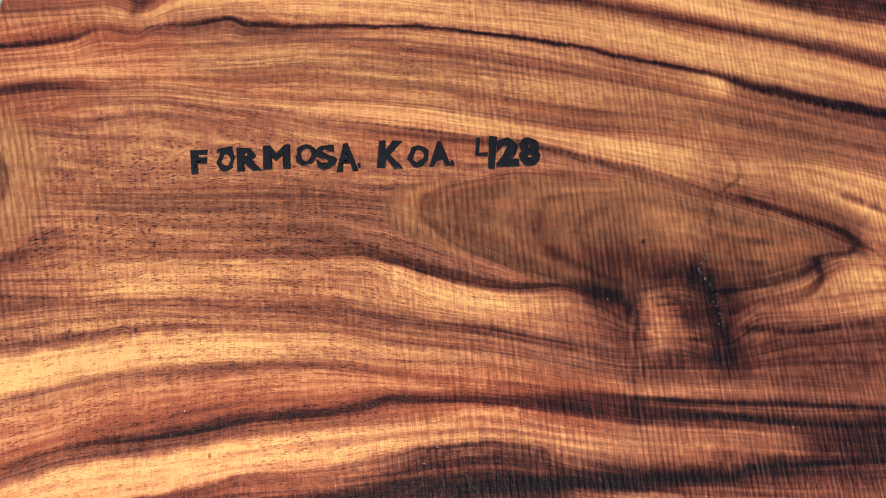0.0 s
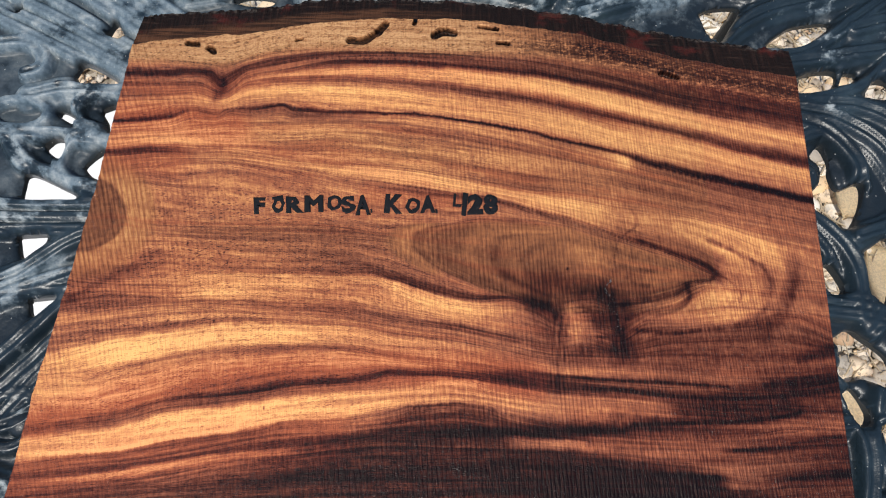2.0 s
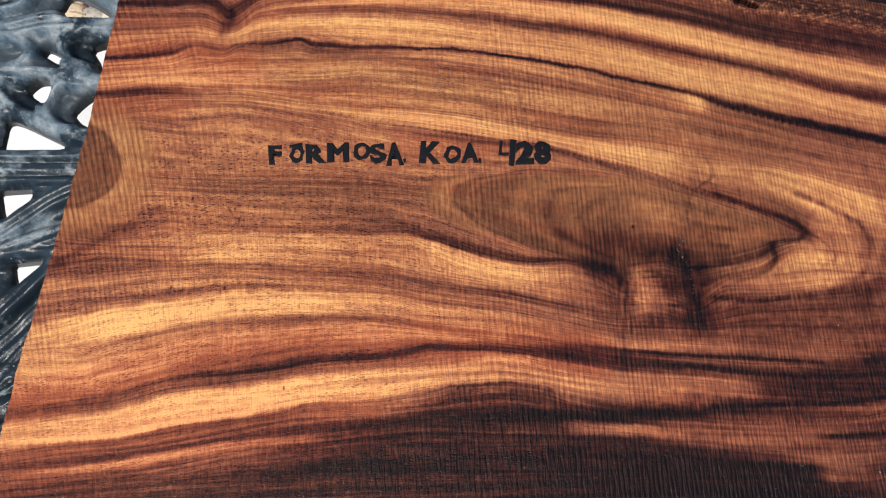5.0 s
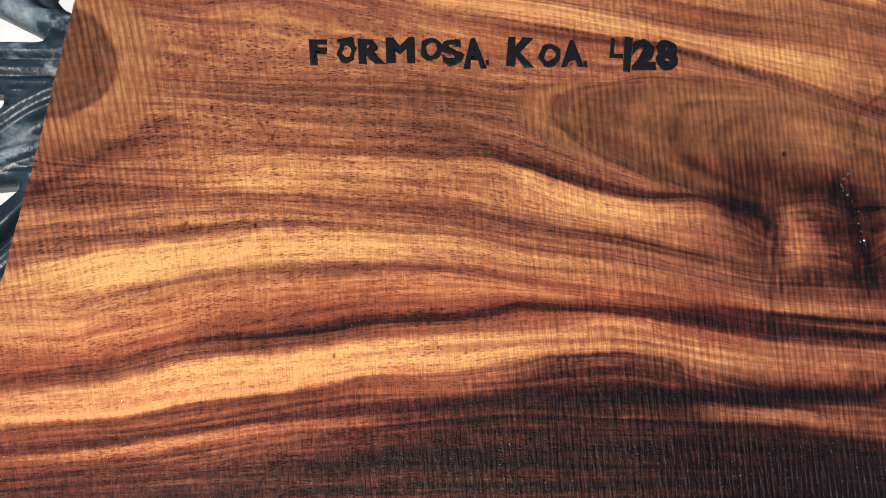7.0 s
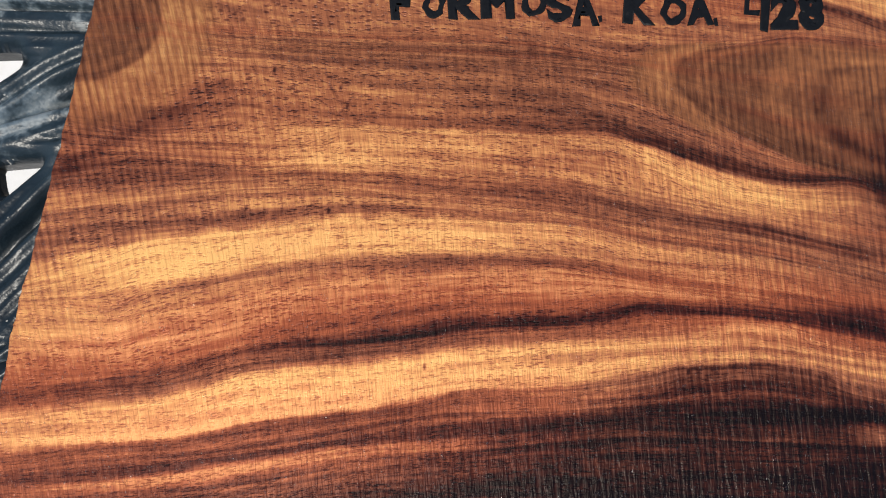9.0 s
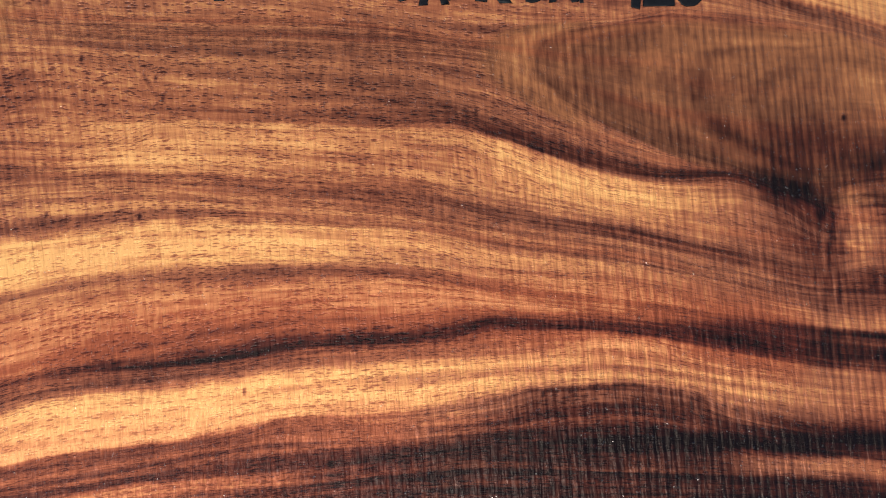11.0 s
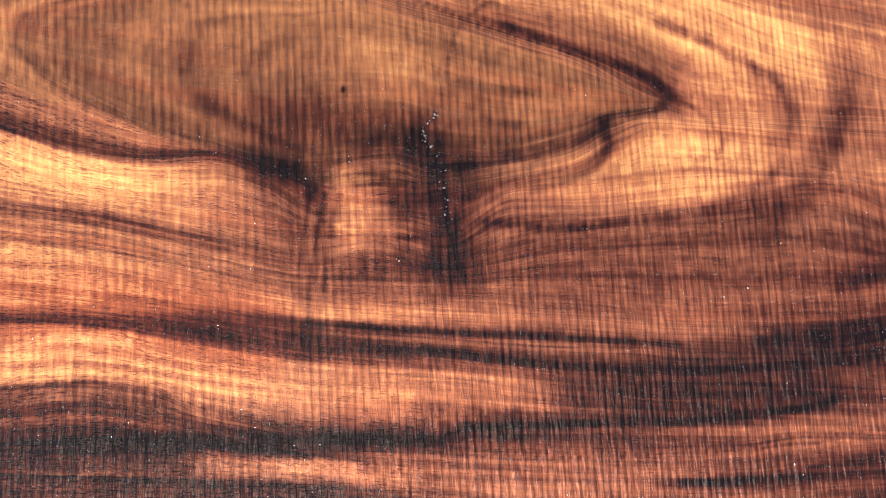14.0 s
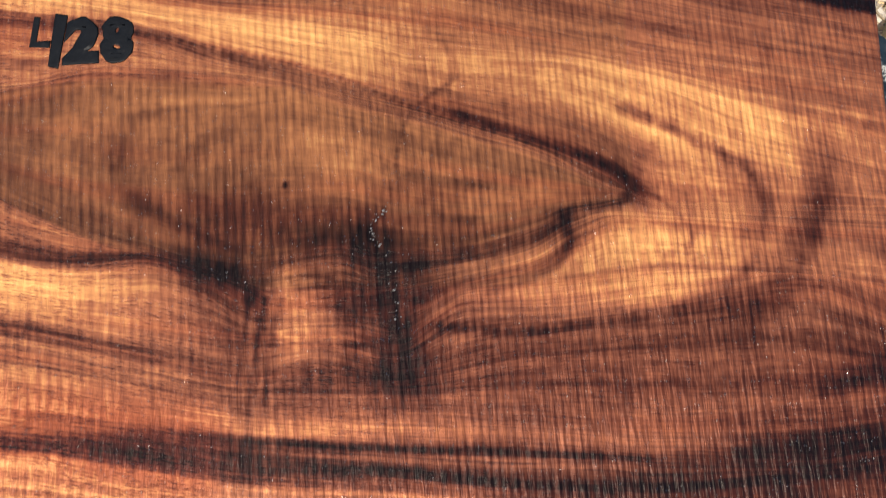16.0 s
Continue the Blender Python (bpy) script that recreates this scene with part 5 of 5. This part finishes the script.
    quads = np.stack((idx[:-1, :-1], idx[:-1, 1:], idx[1:, 1:], idx[1:, :-1]), -1).reshape(-1, 4)
    # ends, front and underside
    edge = np.concatenate((idx[0, :], idx[1:, -1], idx[-1, -2::-1], idx[-2:0:-1, 0]))
    low = co[edge].copy()
    low[:, 2] = 0.0002
    side = np.arange(len(edge)) + nu * nv
    co = np.vstack((co, low))
    nxt = np.roll(np.arange(len(edge)), -1)
    walls = np.stack((edge, side, side[nxt], edge[nxt]), -1)
    me = bpy.data.meshes.new("face")
    me.from_pydata(co.tolist(), [], quads.tolist() + walls.tolist() + [side[::-1].tolist()])
    for name, field in (("tone", tone), ("ring", ring / 1000), ("red", red), ("sap", sap), ("saw", saw), ("pores", pores), ("fibre", fibre), ("olive", olive), ("coarse", coarse)):
        a = me.attributes.new(name, "FLOAT", "POINT")
        a.data.foreach_set("value", np.concatenate((np.asarray(field, float).ravel(), np.full(len(edge), 0.5))).astype(np.float32))
    flags = np.zeros(len(me.polygons), bool)
    flags[:len(quads)] = True
    me.polygons.foreach_set("use_smooth", flags)
    me.materials.append(KOA)
    face = new("face", me)
    face.parent = board
    tagged(face, "sawn face with a dark-ringed eye and wavy streaks")

    # the waney bark edge, sloping down behind the face
    xs = np.linspace(-177, RIGHT, 420)
    inner = live_edge(xs)
    wide = np.interp(xs, [-177, -60, 60, 180, 310], [28, 25, 20, 21, 26])
    bm = bmesh.new()
    rim = bm.verts.layers.float.new("rim")
    rows = []
    for k in range(9):
        s = k / 8
        rag = (2.2 * value_noise(xs * 0.13, xs * 0 + k * 0.5, 21) + 1.1 * value_noise(xs * 0.5, xs * 0 + k, 22)) * s
        drop = 0.3 + 6.5 * s + (9.0 if k == 8 else 0)
        shift = wide * min(s, 0.9) / 0.9 + rag
        rows.append([bm.verts.new(Vector((a / 1000, (b + c) / 1000, BOARD_TOP - min(drop, 15.6) / 1000)) - Vector(origin)) for a, b, c in zip(xs + (3 * s if k else 0) * (xs < -170), inner - 0.1, shift)])
    for a, b in zip(rows, rows[1:]):
        for j in range(len(xs) - 1):
            bm.faces.new((a[j], a[j + 1], b[j + 1], b[j]))
    for k, row in enumerate(rows):
        for v in row:
            v[rim] = k / 8
    bmesh.ops.recalc_face_normals(bm, faces=bm.faces[:])
    part("bark_edge", bm, BARK, board, "dark rough bark along the live edge")
    return board, origin


BOARD, BOARD_ORIGIN = koa_board()


def letter(char, x, y, height, width, turn, seed):
    """A marker capital, from the built-in font, thickened and made a little unsteady."""
    cu = bpy.data.curves.new("letter", "FONT")
    cu.body, cu.bevel_depth, cu.bevel_resolution, cu.resolution_u, cu.fill_mode = char, 0.078 if char in "28" else 0.056, 1, 5, "BOTH"
    ob = new("letter_shape", cu)
    bpy.context.view_layer.update()
    me = bpy.data.meshes.new_from_object(ob.evaluated_get(bpy.context.evaluated_depsgraph_get()))
    bpy.data.objects.remove(ob)
    bm = bmesh.new()
    bm.from_mesh(me)
    xs, ys = [v.co.x for v in bm.verts], [v.co.y for v in bm.verts]
    x0, x1, y0, y1 = min(xs), max(xs), min(ys), max(ys)
    bmesh.ops.triangulate(bm, faces=bm.faces[:])
    turn = radians(turn)
    for v in bm.verts:
        a, b = ((v.co.x - x0) / (x1 - x0) - 0.5) * width, ((v.co.y - y0) / (y1 - y0) - 0.5) * height
        w = noise.noise_vector(Vector((a * 0.3, b * 0.3, seed * 7.3))) * 1.0 + noise.noise_vector(Vector((a * 1.3, b * 1.3, seed))) * 0.4
        a, b = a + w.x, b + w.y
        v.co = Vector(((x + a * math.cos(turn) - b * math.sin(turn)) / 1000, (y + a * math.sin(turn) + b * math.cos(turn)) / 1000, BOARD_TOP + 0.00015 + 0.0012 * v.co.z)) - Vector(BOARD_ORIGIN)
    return part("letter", bm, INK, BOARD, "black marker capital" if seed == 1 else "", smooth=True)


for k, (char, x, y, h, w, turn) in enumerate((
        ("F", -74, 166, 12.5, 8, 3), ("O", -61, 166.5, 12, 8, 0), ("R", -50, 167, 13, 11.5, 4), ("M", -37, 168, 12.5, 13, 3), ("O", -23, 168.8, 11, 10, 0),
        ("S", -13.5, 168, 12.5, 9.5, 10), ("A", -3.5, 168, 15, 10.5, 5), ("K", 18, 169, 14.5, 13, -2), ("O", 31, 168, 11.8, 10, -8), ("A", 41, 169, 13.5, 10.5, 4),
        ("L", 61.5, 172.5, 10, 6, -4), ("I", 66.5, 170, 17, 3.4, -4), ("2", 74, 170, 15, 11, 0), ("8", 84.5, 170, 15.5, 10, 0),
        # stray touches of the marker: over the O and after the As
        ("-", -62, 172.0, 2.2, 8, 8), ("I", 2.6, 163.6, 2.6, 1.2, 15), ("I", 47.0, 164.2, 3.0, 1.4, 20))):
    letter(char, x, y, h, w, turn, k + 1)


def crack_filler():
    rng = random.Random(8)
    path = smooth_path([(166, 120), (161, 112), (163, 109), (167, 100), (168, 91), (170, 82)], 8)
    bm = bmesh.new()
    for i in range(34):
        q = path[int(rng.random() ** 1.2 * (len(path) - 1))]
        r = rng.uniform(0.16, 0.44) / 1000
        m = Matrix.Translation(Vector((q[0] / 1000 + rng.gauss(0, 0.0006), q[1] / 1000 + rng.gauss(0, 0.0006), BOARD_TOP - 0.0001)) - Vector(BOARD_ORIGIN))
        bmesh.ops.create_icosphere(bm, subdivisions=1, radius=r, matrix=m @ Euler((rng.random(), rng.random(), rng.random() * 6)).to_matrix().to_4x4() @ Matrix.Diagonal((rng.uniform(0.6, 1.6), rng.uniform(0.6, 1.6), 0.8, 1)))
    part("crack_filler", bm, RESIN, BOARD, "glittering resin beads in a crack", smooth=False)


crack_filler()
